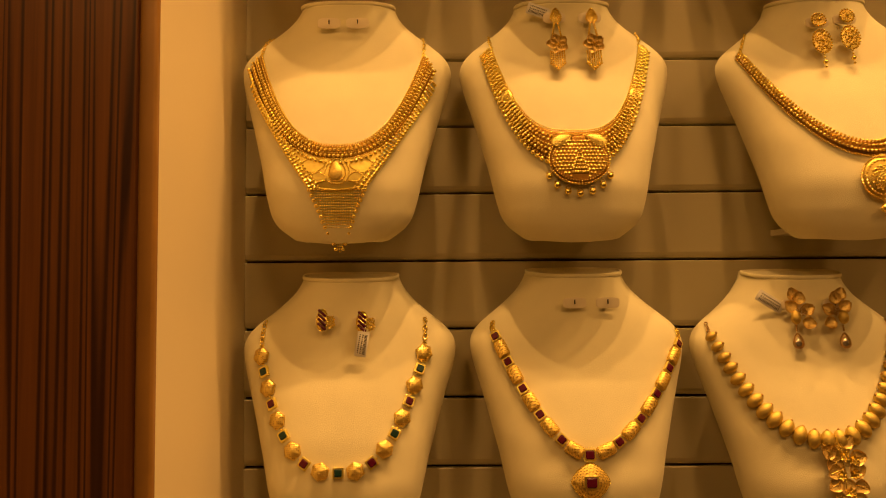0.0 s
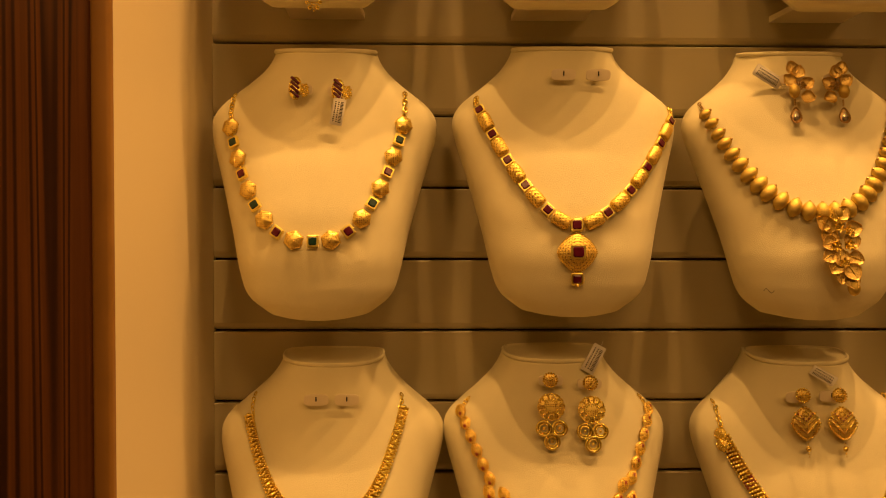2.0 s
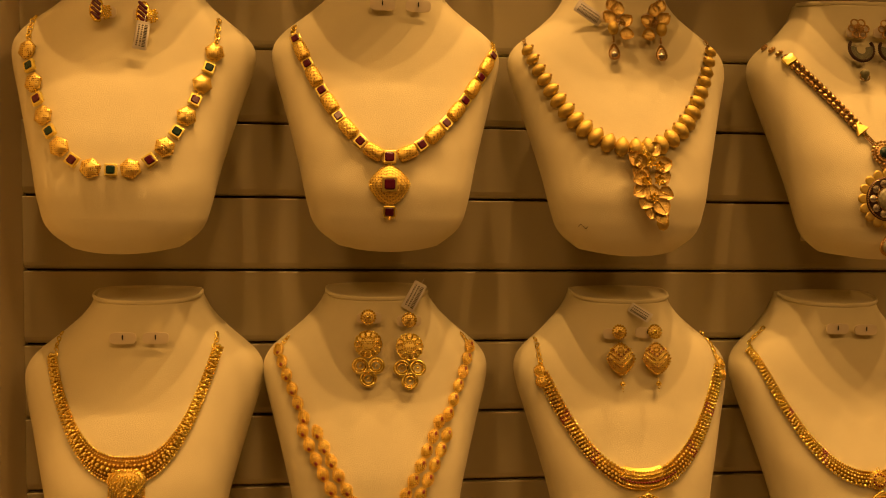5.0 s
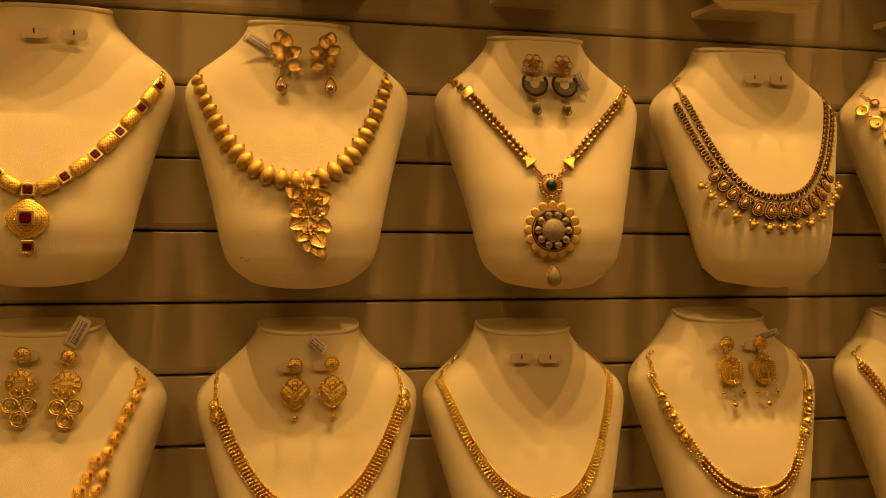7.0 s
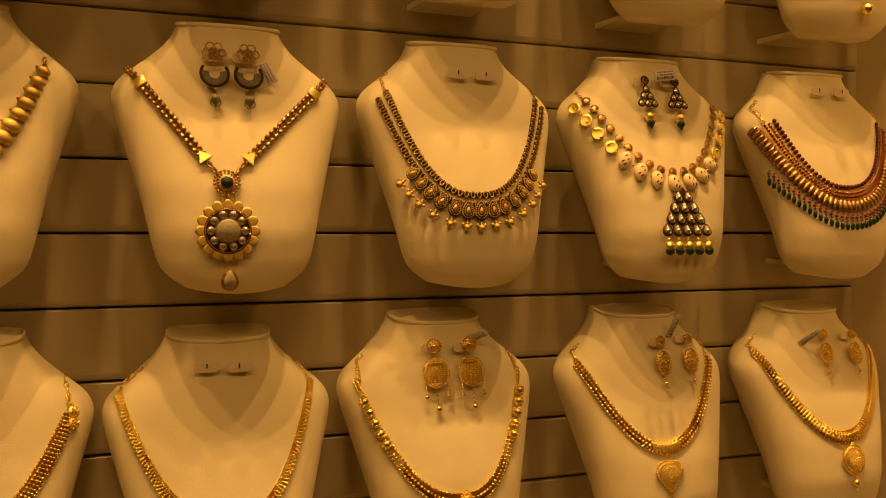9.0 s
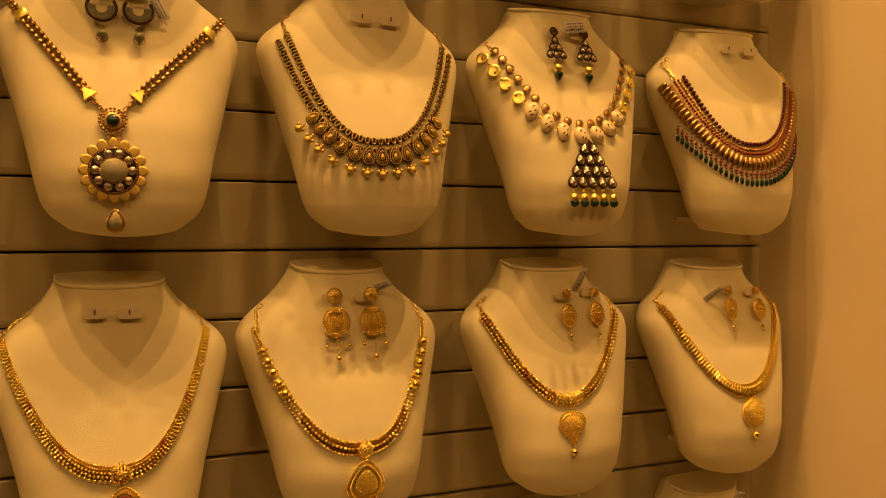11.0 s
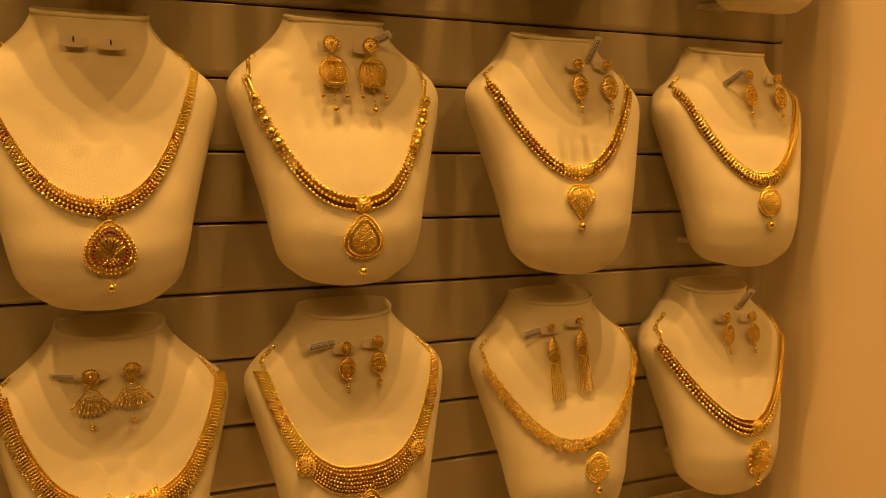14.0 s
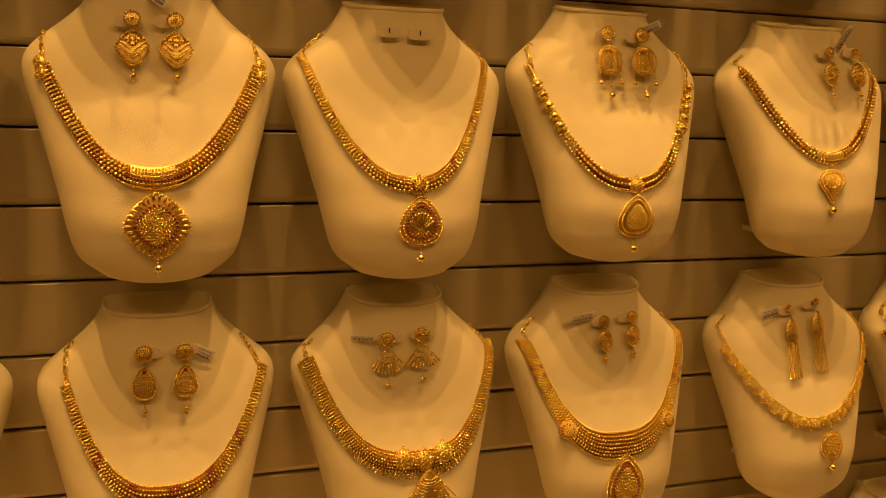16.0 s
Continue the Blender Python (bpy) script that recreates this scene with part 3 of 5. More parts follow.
def thin(kind, rx, ry, rise):
    return dome(kind, rx, ry, rise * 0.55, 0.0004, 28, 5)


def earring(bust, x, h, kind, size=1.0, mat="gold", length=60, label="gold drop earring", stone="enamel"):
    """An earring that hangs before the neck from its tab; x, h: its stud; length: stud to tip."""
    top, basis = bust.upright(x, h, 0.0105)
    foot, basis = bust.upright(x, h - length, 0.0045)
    up = (top - foot) / np.linalg.norm(top - foot)
    sp = Spot(top, np.stack([basis[:, 0], up, np.cross(basis[:, 0], up)], 1))
    ob = thing("earring", label, "earring", "earrings on the busts")
    g = M[mat]

    def p(name, bag, m=g, parent=ob, label=""):
        return part(name, bag, m, parent, label)

    s = size * (1.45 if kind in ("jhumka", "leafdrop", "trio", "peardrop", "fan", "oval") else 1.0)
    s *= {"jhumka": 1.12, "leafdrop": 1.0, "fan": 1.1, "tassel": 1.0}.get(kind, 1.0)
    stud = Bag()
    rim(stud, sp, "round", 4.2 * s, 4.2 * s, 0.95 + 0.12 * s, int(9 + 5 * s))
    rim(stud, sp, "round", 2.4 * s, 2.4 * s, 0.7, 9, z=1.6)
    sp.put(stud, BALL, (0, 0, 1.9), 1.3 * s)
    sp.put(stud, box_form(0, (1, 1, 1)), (0, 0, -4), (0.8, 0.8, 9))
    if kind not in ("hoop", "leaves"):
        base = p("stud", stud)
        part("stud_plate", sp.put(Bag(), thin("round", 4.2e-3 * s, 4.2e-3 * s, 1.2e-3), (0, 0, 0), 1000), M["filigree"], base)
    L = length
    if kind == "jhumka":  # openwork ball with little hanging beads
        cy, r = -0.42 * L, 0.21 * L
        b = rim(Bag(), sp, "round", r, r * 1.08, 1.15, 40, (0, cy))
        for w in (0.22, 0.48, 0.74):
            rim(b, sp, "round", max(0.4, r * w), r * 1.02, 0.95, 40, (0, cy), 3.6 - 2.2 * w)
        q = p("cage", b)
        part("shell", sp.put(Bag(), thin("round", r * .97 / 1000, r * 1.03 / 1000, 3.2e-3), (0, cy, -1.6), 1000), M["plate"], q)
        c = Bag()
        for y in (-0.84, 0.72, 0.86):
            hw = math.sqrt(1 - y * y) * r * 0.8
            for k in range(-6, 7):
                sp.put(c, TINY, (hw * k / 6.4, cy + y * r, 1.4 + 2.2 * (1 - (k / 6.4) ** 2)), 1.1)
        p("hoop", c)
        p("boss", rim(sprinkle(Bag(), sp, "round", r * .3, r * .34, .9, 14, (0, cy), 3.6, .8), sp, "round", r * .36, r * .4, .8, 16, (0, cy), 3.6))
        d = Bag()
        for k, q in ((-0.85, 0.62), (0, 0.98), (0.85, 0.62)):
            top = cy - r * (0.5 if k else 0.98)
            yb = -L * (0.78 if k else 0.97)
            for j in range(5):
                sp.put(d, TINY, (k * r, top + (yb - top) * j / 5, 0.8), 1.1)
            sp.put(d, BALL, (k * r, yb, 1.2), 3.0 if not k else 2.3)
        p("bead_tassel", d)
    elif kind == "leafdrop":  # pointed oval with chevrons
        cy, r = -0.45 * L, 0.235 * L
        p("body", sp.put(Bag(), thin("soft", r / 1000, r * 1.12 / 1000, 1.8e-3), (0, cy, 0), 1000), M["filigree"])
        b = rim(Bag(), sp, "soft", r, r * 1.12, 1.25, 30, (0, cy))
        BAR = box_form(0.0002, (0.0011, 0.0062, 0.0012))
        for k in (-1, 1):
            for j, (dx, dy) in enumerate(((0.30, 0.34), (0.30, 0.02), (0.30, -0.30), (0.14, -0.55))):
                sp.put(b, BAR, (k * dx * r, cy + dy * r, 2.0), 1000, turn_z(-48 * k))
                sp.put(b, BAR, (k * (dx + 0.30) * r, cy + (dy + 0.25) * r, 1.7), 1000, turn_z(-48 * k))
        rim(b, sp, "round", 2.6, 2.0, 0.8, 10, (0, cy + r * 0.62), 2.0)
        p("granulation", b)
        c = Bag()
        for j in range(-3, 4):
            sp.put(c, TINY, (j * r * 0.17, cy + r * 0.16 + abs(j) * r * 0.16, 2.4), 0.95)
        p("enamel_line", c, M[stone], ob, "dark red enamel chevron")
        d = Bag()
        sp.put(d, BALL, (0, -L * 0.86, 0.8), 2.2)
        rim(d, sp, "round", 2.2, 2.2, 0.6, 9, (0, -L * 0.86), 1.4)
        sp.put(d, TINY, (0, -L * 0.94, 0.8), 1.0)
        sp.put(d, TINY, (0, -L * 0.78, 0.8), 0.8)
        sp.put(d, TINY, (0, -L * 0.985, 0.8), 0.6)
        p("drop", d)
        sp.put(stud, RING, (0, -6, 0.6), 1.2)
    elif kind == "fan":
        ay = -0.13 * L
        r = Bag()
        for i in range(11):
            a = radians(-40 + 8 * i)
            for j in range(9):
                q = L * (0.34 + 0.024 * j)
                sp.put(r, TINY, (math.sin(a) * q, ay - math.cos(a) * q, 1.2), 1.0 + 0.45 * (j > 6))
        p("ray_relief", r)
        b = Bag()
        for q in (0.12, 0.22, 0.33):
            for i in range(15):
                a = radians(-38 + 76 * i / 14)
                sp.put(b, TINY, (math.sin(a) * q * L, ay - math.cos(a) * q * L, 1.4), 0.95)
        for side in (-1, 1):
            a = radians(39 * side)
            for j in range(12):
                q = L * (0.06 + 0.038 * j)
                sp.put(b, TINY, (math.sin(a) * q, ay - math.cos(a) * q, 1.0), 0.95)
            rim(b, sp, "round", 0.05 * L, 0.04 * L, 0.7, 12, (side * 0.07 * L, ay - 0.24 * L), 1.5)
        p("lattice", b)
        d = Bag()
        for k in (-1, 0, 1):
            sp.put(d, BALL, (k * 1.5, -L * (0.95 if k == 0 else 0.9), 0.8), 1.4)
        for j in range(4):
            sp.put(d, TINY, (0, -L * (0.74 + 0.045 * j), 0.8), 0.6)
        p("drop", d)
    elif kind == "tassel":
        cy = -0.33 * L
        b = sp.put(Bag(), thin("pear", 0.105 * L / 1000, 0.20 * L / 1000, 3e-3), (0, cy, 0), 1000)
        p("body", b, M["filigree"])
        c = rim(Bag(), sp, "pear", 0.105 * L, 0.20 * L, 0.6, 30, (0, cy))
        p("filigree", c)
        d = Bag()
        for k in range(7):
            xx = (k - 3) * 0.026 * L
            for j in range(26):
                sp.put(d, TINY, (xx * (1 + 0.012 * j), -0.5 * L - j * 0.019 * L - 0.6 * math.sin(k * 2.1), 0.8 + 0.5 * math.sin(k * 1.7)), 0.9)
        p("tassel", d)
    elif kind == "trio":  # rosette with three rings below
        b = Bag()
        cy = -0.38 * L
        sp.put(b, thin("round", 0.19 * L / 1000, 0.19 * L / 1000, 1.8e-3), (0, cy, 0), 1000)
        p("rosette", b, M["filigree"])
        c = Bag()
        for i in range(12):
            a = i * math.pi / 6
            sp.put(c, RING, (math.cos(a) * 0.145 * L, cy + math.sin(a) * 0.145 * L, 1.4), 0.045 * L)
        rim(c, sp, "round", 0.19 * L, 0.19 * L, 0.7, 30, (0, cy))
        rim(c, sp, "round", 0.08 * L, 0.08 * L, 0.7, 14, (0, cy), 2.4)
        p("granulation", c)
        for q, y in ((-0.11, -0.68), (0.11, -0.68), (0, -0.86)):
            r = Bag()
            for rr in (0.10, 0.065):
                sp.put(r, RING, (q * L, y * L, 1.0), rr * L)
            rim(r, sp, "round", 0.10 * L, 0.10 * L, 0.6, 18, (q * L, y * L), 1.0)
            sp.put(r, BALL, (q * L, y * L, 1.2), 1.4)
            p("openwork_ring", r)
        sp.put(stud, RING, (0, -6.5, 0.6), 1.5)
    elif kind == "oval":  # small oval with a drop
        cy = -0.45 * L
        for j in range(4):
            sp.put(stud, TINY, (0, -(0.12 + 0.035 * j) * L, 0.8), 1.1)
        p("body", sp.put(Bag(), thin("round", 0.17 * L / 1000, 0.24 * L / 1000, 2.4e-3), (0, cy, 0), 1000), M["filigree"])
        c = rim(Bag(), sp, "round", 0.17 * L, 0.24 * L, 1.15, 24, (0, cy))
        sprinkle(c, sp, "round", 0.13 * L, 0.19 * L, 1.0, 26, (0, cy), 1.5, .8)
        rim(c, sp, "round", 0.10 * L, 0.15 * L, 0.65, 18, (0, cy), 1.8)
        sp.put(c, BALL, (0, cy, 2.6), 2.0)
        p("granulation", c)
        d = Bag()
        for j, r in ((0.72, 1.0), (0.78, 1.2), (0.87, 2.7), (0.97, 1.5)):
            sp.put(d, TINY, (0, -j * L, 0.8), r)
        p("drop", d)
    elif kind == "peardrop":
        cy = -0.48 * L
        p("body", sp.put(Bag(), thin("pear", 0.19 * L / 1000, 0.27 * L / 1000, 1.2e-3), (0, cy, 0), 1000), M["filigree"])
        c = rim(Bag(), sp, "pear", 0.19 * L, 0.27 * L, 1.15, 34, (0, cy))
        rim(c, sp, "pear", 0.13 * L, 0.19 * L, .8, 26, (0, cy))
        for k in (-1, 0, 1):
            for j in range(5):
                sp.put(c, TINY, (k * 0.07 * L, cy - 0.12 * L + j * 0.06 * L, 1.7), 0.6)
        p("filigree", c)
        d = Bag()
        for j, r in ((0.78, 0.9), (0.82, 1.1), (0.90, 2.7), (0.98, 1.3)):
            sp.put(d, TINY, (0, -j * L, 0.8), r)
        p("drop", d)
        p("stone", sp.put(Bag(), BALL, (0, cy + 0.20 * L, 1.6), 1.8), M[stone])
    elif kind == "flower":  # pointed stud, four petals, fringe
        b = Bag()
        sp.put(b, thin("pear", 5.5e-3, 8e-3, 1.2e-3), (0, 0, 0.5), 1000)
        rim(b, sp, "pear", 5.5, 8.5, 0.8, 24)
        p("top", b)
        c = Bag()
        for i in range(5):
            sp.put(c, leaf_form(5.4e-3, 10.5e-3, 0.35), (0, -0.52 * L, 1.5), 1000, turn_z(72 * i + 20))
        p("petal_cluster", c, M["leafgold"])
        d = sprinkle(Bag(), sp, "round", 2.4, 2.4, 0.8, 9, (0, -0.52 * L), 2.6, 1.0)
        for k in (-1, 1):
            for j in range(8):
                sp.put(d, TINY, (k * (1.4 + 2.8 * j / 8), -6 - j * 0.035 * L, 1.2), 1.35)
        for k in range(-3, 4):
            for j in range(9 - abs(k)):
                sp.put(d, TINY, (k * 2.1, -0.62 * L - j * 2.1, 0.8 + 0.5 * (k % 2)), 1.1)
            sp.put(d, TINY, (k * 2.1, -0.62 * L - (9 - abs(k)) * 2.1, 0.8), 1.6)
        p("fringe", d)
    elif kind == "hoop":
        c = sp.put(Bag(), thin("round", 5.2e-3, 10e-3, 3e-3), (-2.5, -3, 2), 1000)
        rim(c, sp, "round", 5.2, 10, 0.8, 34, (-2.5, -3), 2.4)
        for i in range(18):
            a = radians(-90 + 180 * i / 17)
            sp.put(c, box_form(0.0002, (0.004, 0.0012, 0.0022)), (-2.5, -3 + 9 * math.sin(a), 1 - 7 * math.cos(a)), 1000)
        p("hoop", c)
        d = Bag()
        for i in range(4):
            sp.put(d, box_form(0.0006, (0.0100, 0.0026, 0.0016)), (-2.5, 3.2 - 4.2 * i, 4.0), 1000, turn_z(-42))
        p("enamel_stripe", d, M["ruby"], ob, "dark red enamel stripes")
        p("granulation", sprinkle(Bag(), sp, "round", 4.0, 6.5, 1.1, 30, (5.2, -5), 1.0, 1.5))
    elif kind == "leaves":  # leaf cluster with a matt bead and a crystal drop
        side = -1 if x < 0 else 1
        c = Bag()
        for dx, dy, a in ((1, 4, -10), (5, -4, -60), (-3, -2, 50), (4, -12, -110), (-2, 8, 20)):
            sp.put(c, leaf_form(6.0e-3, 12.0e-3, 0.22), (dx * -side * 0.8, dy - 2, 1.0), 1000, turn_z(a * -side))
        p("leaf_spray", c, M["leafgold"])
        p("granulation", sprinkle(Bag(), sp, "round", 5, 4, 0.9, 22, (-side * 3, -5), 2.6, 1.2), M["antique"])
        p("bead", sp.put(Bag(), BALL, (side * 3.5, -11, 3.5), (4.8, 6.6, 4.4)), M["matte"], ob, "matt yellow oval bead")
        d = Bag()
        sp.put(d, thin("pear", 5.0e-3, 7.4e-3, 1e-3), (side * 3, -0.78 * L, 0.5), 1000)
        rim(d, sp, "pear", 5.0, 7.4, 0.8, 26, (side * 3, -0.78 * L))
        for k in range(3):
            sp.put(d, TINY, (side * 3, -0.44 * L - 2.0 * k, 1.2), 1.1)
        q = p("drop", d, M["antique"])
        p("stone", sp.put(Bag(), thin("pear", 3.2e-3, 5.0e-3, 1.4e-3), (side * 3, -0.79 * L, 1.3), 1000), M["crystal"], q, "clear uncut crystal")
    elif kind == "crescent":
        c = Bag()
        for i in range(6):
            a = i * math.pi / 3
            sp.put(c, RING, (math.cos(a) * 6.4, math.sin(a) * 6.4, 1.0), 3.5)
        rim(c, sp, "round", 2.6, 2.6, 0.7, 10, z=1.4)
        sprinkle(c, sp, "round", 3.0, 3.0, 0.9, 10, z0=1.2, rise=1.2)
        p("rosette", c, M["antique"])
        d = Bag()
        for k in range(30):
            a = radians(150 + 240 * k / 29)
            sp.put(d, TINY, (math.cos(a) * 11.5, -20 - math.sin(-a) * 11.5, 1.0), 1.7)
        p("beaded_crescent", d, M["dark"], ob, "dark oxidised beaded crescent")
        e = Bag()
        for k in range(22):
            a = radians(170 + 200 * k / 21)
            for r in (5.6, 6.8, 8.0, 9.2, 10.4):
                sp.put(e, TINY, (math.cos(a) * r, -20 + math.sin(a) * r, 0.6 + 0.4 * (r > 7)), 1.3)
        p("crescent", e, M["jade"], ob, "carved grey green crescent")
        f = sp.put(Bag(), DROP, (0, -0.88 * L, 1.2), (4.4, 4.4, 4.4), TIP.T)
        q = p("drop", f, M["jade"])
        p("drop_rim", rim(Bag(), sp, "pear", 4.6, 5.6, 0.8, 20, (0, -0.88 * L), 1.0), M["antique"], q)
    elif kind == "cluster":
        n = 0
        for row, y in ((1, -10), (2, -18), (3, -26)):
            for k in range(row):
                xx = (k - (row - 1) / 2) * 8.0
                q = p("setting", rim(sp.put(Bag(), thin("pear", 4.0e-3, 4.7e-3, 0.8e-3), (xx, y, 0.4), 1000), sp, "pear", 4.0, 4.7, 0.75, 16, (xx, y)), M["dark"])
                p("stone", sp.put(Bag(), thin("pear", 3.0e-3, 3.6e-3, 2.0e-3), (xx, y, 1.1), 1000), M["crystal"], q, "clear uncut crystal")
        q = p("bead", sp.put(Bag(), BALL, (0, -0.76 * L, 1), 5.2), M["leaf"])
        p("green_bead", sp.put(Bag(), DROP, (0, -0.92 * L, 1), (4.6, 4.6, 4.0), TIP.T), M["green"], q, "dark green drop bead")
    return ob


def pair(bust, xa, xb, h, kind, length, hb=None, **kw):
    earring(bust, xa, h, kind, length=length, **kw)
    earring(bust, xb, h if hb is None else hb, kind, length=length, **kw)


# ---- the top row ----
PLAIN = ((-13, 210), (14, 210))
b = Bust("A", 1, PLAIN, "a triangular gold bib necklace")
n = necklace(b, "gold bib necklace with engraved lotus plate and pointed mesh fringe")
INNER, OUTER = (-78, 182, 76, 180, 0, 86, 2.6), (-90, 168, 86, 164, 0, 69, 2.4)
stripe(n, b, INNER, OUTER, [(0, .9), (.14, .9), (.30, 1.5), (.46, .8), (.62, 1.5), (.78, .8), (1.0, 1.8)], arch=1.4)
ends(n, b, INNER)
sp = Spot(*b.tilted(-1, 62, 0.0012))
q = part("engraved_plate", Bag().add(ribbon(b, (-50, 92, 46, 92, 0, 78, 2), (-27, 48, 25, 48, 0, 41, 2), 1.0, 6, (0, 1), 1.2)), M["lotus"], n, "engraved gold plate with a lotus")
g = Bag()
for kx, ky, rx, ry, k in ((0, 0, 8, 11, "pear"), (0, 0, 11.5, 14, "pear"), (-17, -6, 8, 4.5, "pear"), (17, -6, 8, 4.5, "pear"), (-22, 5, 11, 7, "soft"), (22, 5, 11, 7, "soft"), (0, -13, 20, 4, "round")):
    for i in range(60):
        x, y = outline(k, 2 * math.pi * i / 60)
        pp, nn = b.place(np.array([(kx + x * rx) / 1000]), np.array([(62 + ky + y * ry) / 1000]), np.array([0.0023]))
        g.add(TINY, pp[0], None, 0.0008)
part("lotus_relief", g, M["gold"], q)
part("lotus_petal", sp.put(Bag(), dome("pear", .0062, .009, .0014), (0, -1, 1.5), 1000), M["plate"], q)
g = Bag()
for side in (-1, 1):
    for row in range(3):
        for i in range(34):
            t = i / 33
            x, h = side * (86 - 63 * t - 3.4 * row * (0.3 + 0.7 * t)), 150 - 105 * t ** 0.85 + 1.5 * row
            pp, nn = b.place(np.array([x / 1000]), np.array([h / 1000]), np.array([0.0018]))
            g.add(BALL, pp[0], None, (0.0021 - 0.0003 * row) * (0.8 + 0.2 * t))
part("outer_strand", g, M["gold"], n)
g = Bag()
for row in range(24):
    y = 45 - 2.35 * row
    k = max(1, int(round(23 * (1 - row / 24))))
    for i in range(k):
        x = (i - (k - 1) / 2 + (0.25 if row % 2 else -0.25)) * 2.05
        pp, nn = b.place(np.array([x / 1000]), np.array([max(1, y) / 1000]), np.array([0.0011]))
        pp[0][2] = b.zb + y / 1000
        g.add(TINY, pp[0], None, 0.00105)
    for side in (-1, 1):
        if row % 2 == 0:
            x = side * (k / 2 * 2.05 + 1.2)
            pp, nn = b.place(np.array([x / 1000]), np.array([max(1, y) / 1000]), np.array([0.0018]))
            pp[0][2] = b.zb + y / 1000
            g.add(BALL, pp[0], None, 0.0019)
part("mesh_fringe", g, M["gold"], n, "pointed fringe of fine gold chain mesh")

b = Bust("A", 2, ((-13, 214), (21, 214)), "a wide gold collar with a medallion")
n = necklace(b, "wide gold collar with a half-round medallion and hanging balls")
INNER, OUTER = (-72, 186, 68, 188, 0, 98, 3.2), (-81, 178, 76, 180, 0, 66, 2.9)
stripe(n, b, INNER, OUTER, [(0, .8), (.1, .8), (.24, 1.5), (.38, 1.5), (.52, 1.0), (.64, 1.5), (.78, 1.5), (.9, 1.0), (1.02, 2.0)], arch=1.6)
ends(n, b, INNER)
for x, h in ((-59, 133), (57, 135)):
    pendant(n, b, x, h, "round", 5.5, 5.5, 1.8, .8, 12, .9, second=False, lift=2.2, label="small round gold boss")
sp = Spot(*b.tilted(2, 70, 0.0026))
# base in the darker gold, so the lattice gaps look shaded
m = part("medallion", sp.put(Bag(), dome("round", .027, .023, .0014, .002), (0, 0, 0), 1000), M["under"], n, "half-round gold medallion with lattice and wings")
part("beaded_rim", rim(rim(Bag(), sp, "round", 27, 23, 1.3, 56, z=1.8), sp, "round", 24, 20.4, .9, 60, z=2.6), M["gold"], m)
g = Bag()
for row in range(-5, 6):
    for k in range(-7, 8):
        x, y = (k + (row % 2) * .5) * 3.3, row * 3.3
        if (x / 22) ** 2 + (y / 18.5) ** 2 < 1 and abs(x) > (7 - y) * .34:
            sp.put(g, BALL, (x, y, 3.4 - 1.2 * (x * x / 729 + y * y / 529)), (1.5, 1.5, .8))
part("lattice", g, M["gold"], m, "lattice of small gold beads")
g = Bag()
for row in range(7):
    for k in range(row + 1):
        sp.put(g, BALL, ((k - row / 2) * 2.2, 8 - 3.4 * row, 3.9), (1.1, 1.6, 1.0))
part("central_tassel", g, M["gold"], m)
for side in (-1, 1):
    wing = part("wing", sp.put(Bag(), dome("pear", .0052, .0105, .0012), (side * 16, 18, 2.0), 1000, turn_z(side * 68)), M["filigree"], m, "leaf-shaped pierced gold wing")
    w = Bag()
    for i in range(26):
        x, y = outline("pear", 2 * math.pi * i / 26)
        v = turn_z(side * 68) @ np.array([x * 5.2, y * 10.5, 0])
        sp.put(w, TINY, (side * 16 + v[0], 18 + v[1], 3.2), .9)
    part("wing_rim", w, M["gold"], wing)
for i in range(7):
    a = radians(-63 + 21 * i)
    x, h = 2 + 30 * math.sin(a), 70 - 28 * math.cos(a)
    sp = Spot(*b.tilted(x, h, 0.0022))
    d = sp.put(sp.put(sp.put(Bag(), BALL, (0, -2, 0.6), 3.1), RING, (0, 1.6, 0), 1.4), TINY, (1.9, 0.6, 0.8), 1.2)
    part("hanging_ball", sp.put(d, TINY, (-1.9, 0.6, 0.8), 1.2), M["gold"], n)
pair(b, -12, 22, 214, "flower", 62, label="long gold flower drop earring with bead fringe")
tag_thing(b, -28, 222, -20, 16, 8)

b = Bust("A", 3, ((-18, 207), (8, 210)), "a slim gold collar and round pendant")
n = necklace(b, "slim beaded gold collar with a large round granulated pendant")
INNER, OUTER = (-86, 182, 82, 182, 12, 86, 2.1), (-90, 175, 86, 175, 12, 72, 2.2)
stripe(n, b, INNER, OUTER, [(0, 1.3), (.33, 1.4), (.67, 1.4), (1, 1.1)], arch=1.2)
ends(n, b, INNER)
pendant(n, b, 16, 52, "round", 19, 19, 4, 1.2, 110, 1.1, "plate", "gold", 14, label="round granulated gold pendant")
pair(b, -18, 9, 208, "oval", 52, hb=212, size=1.1, label="round gold drop earring")

TOPROW = {4: "a gold collar", 5: "a beaded gold collar", 6: "a gold collar with fringe", 7: "a gold collar and pendant"}
for c, text in TOPROW.items():
    b = Bust("A", c, PLAIN, text)
    n = necklace(b, "beaded gold collar with a small pear pendant")
    INNER, OUTER = (-76, 180, 76, 180, 0, 92, 2.4), (-82, 172, 82, 172, 0, 78, 2.4)
    stripe(n, b, INNER, OUTER, rows_of(4, 1.1))
    ends(n, b, INNER)
    pendant(n, b, 0, 56, "pear", 13, 16, 2.5, 1.0, 40, drop=14 if c < 7 else 26)

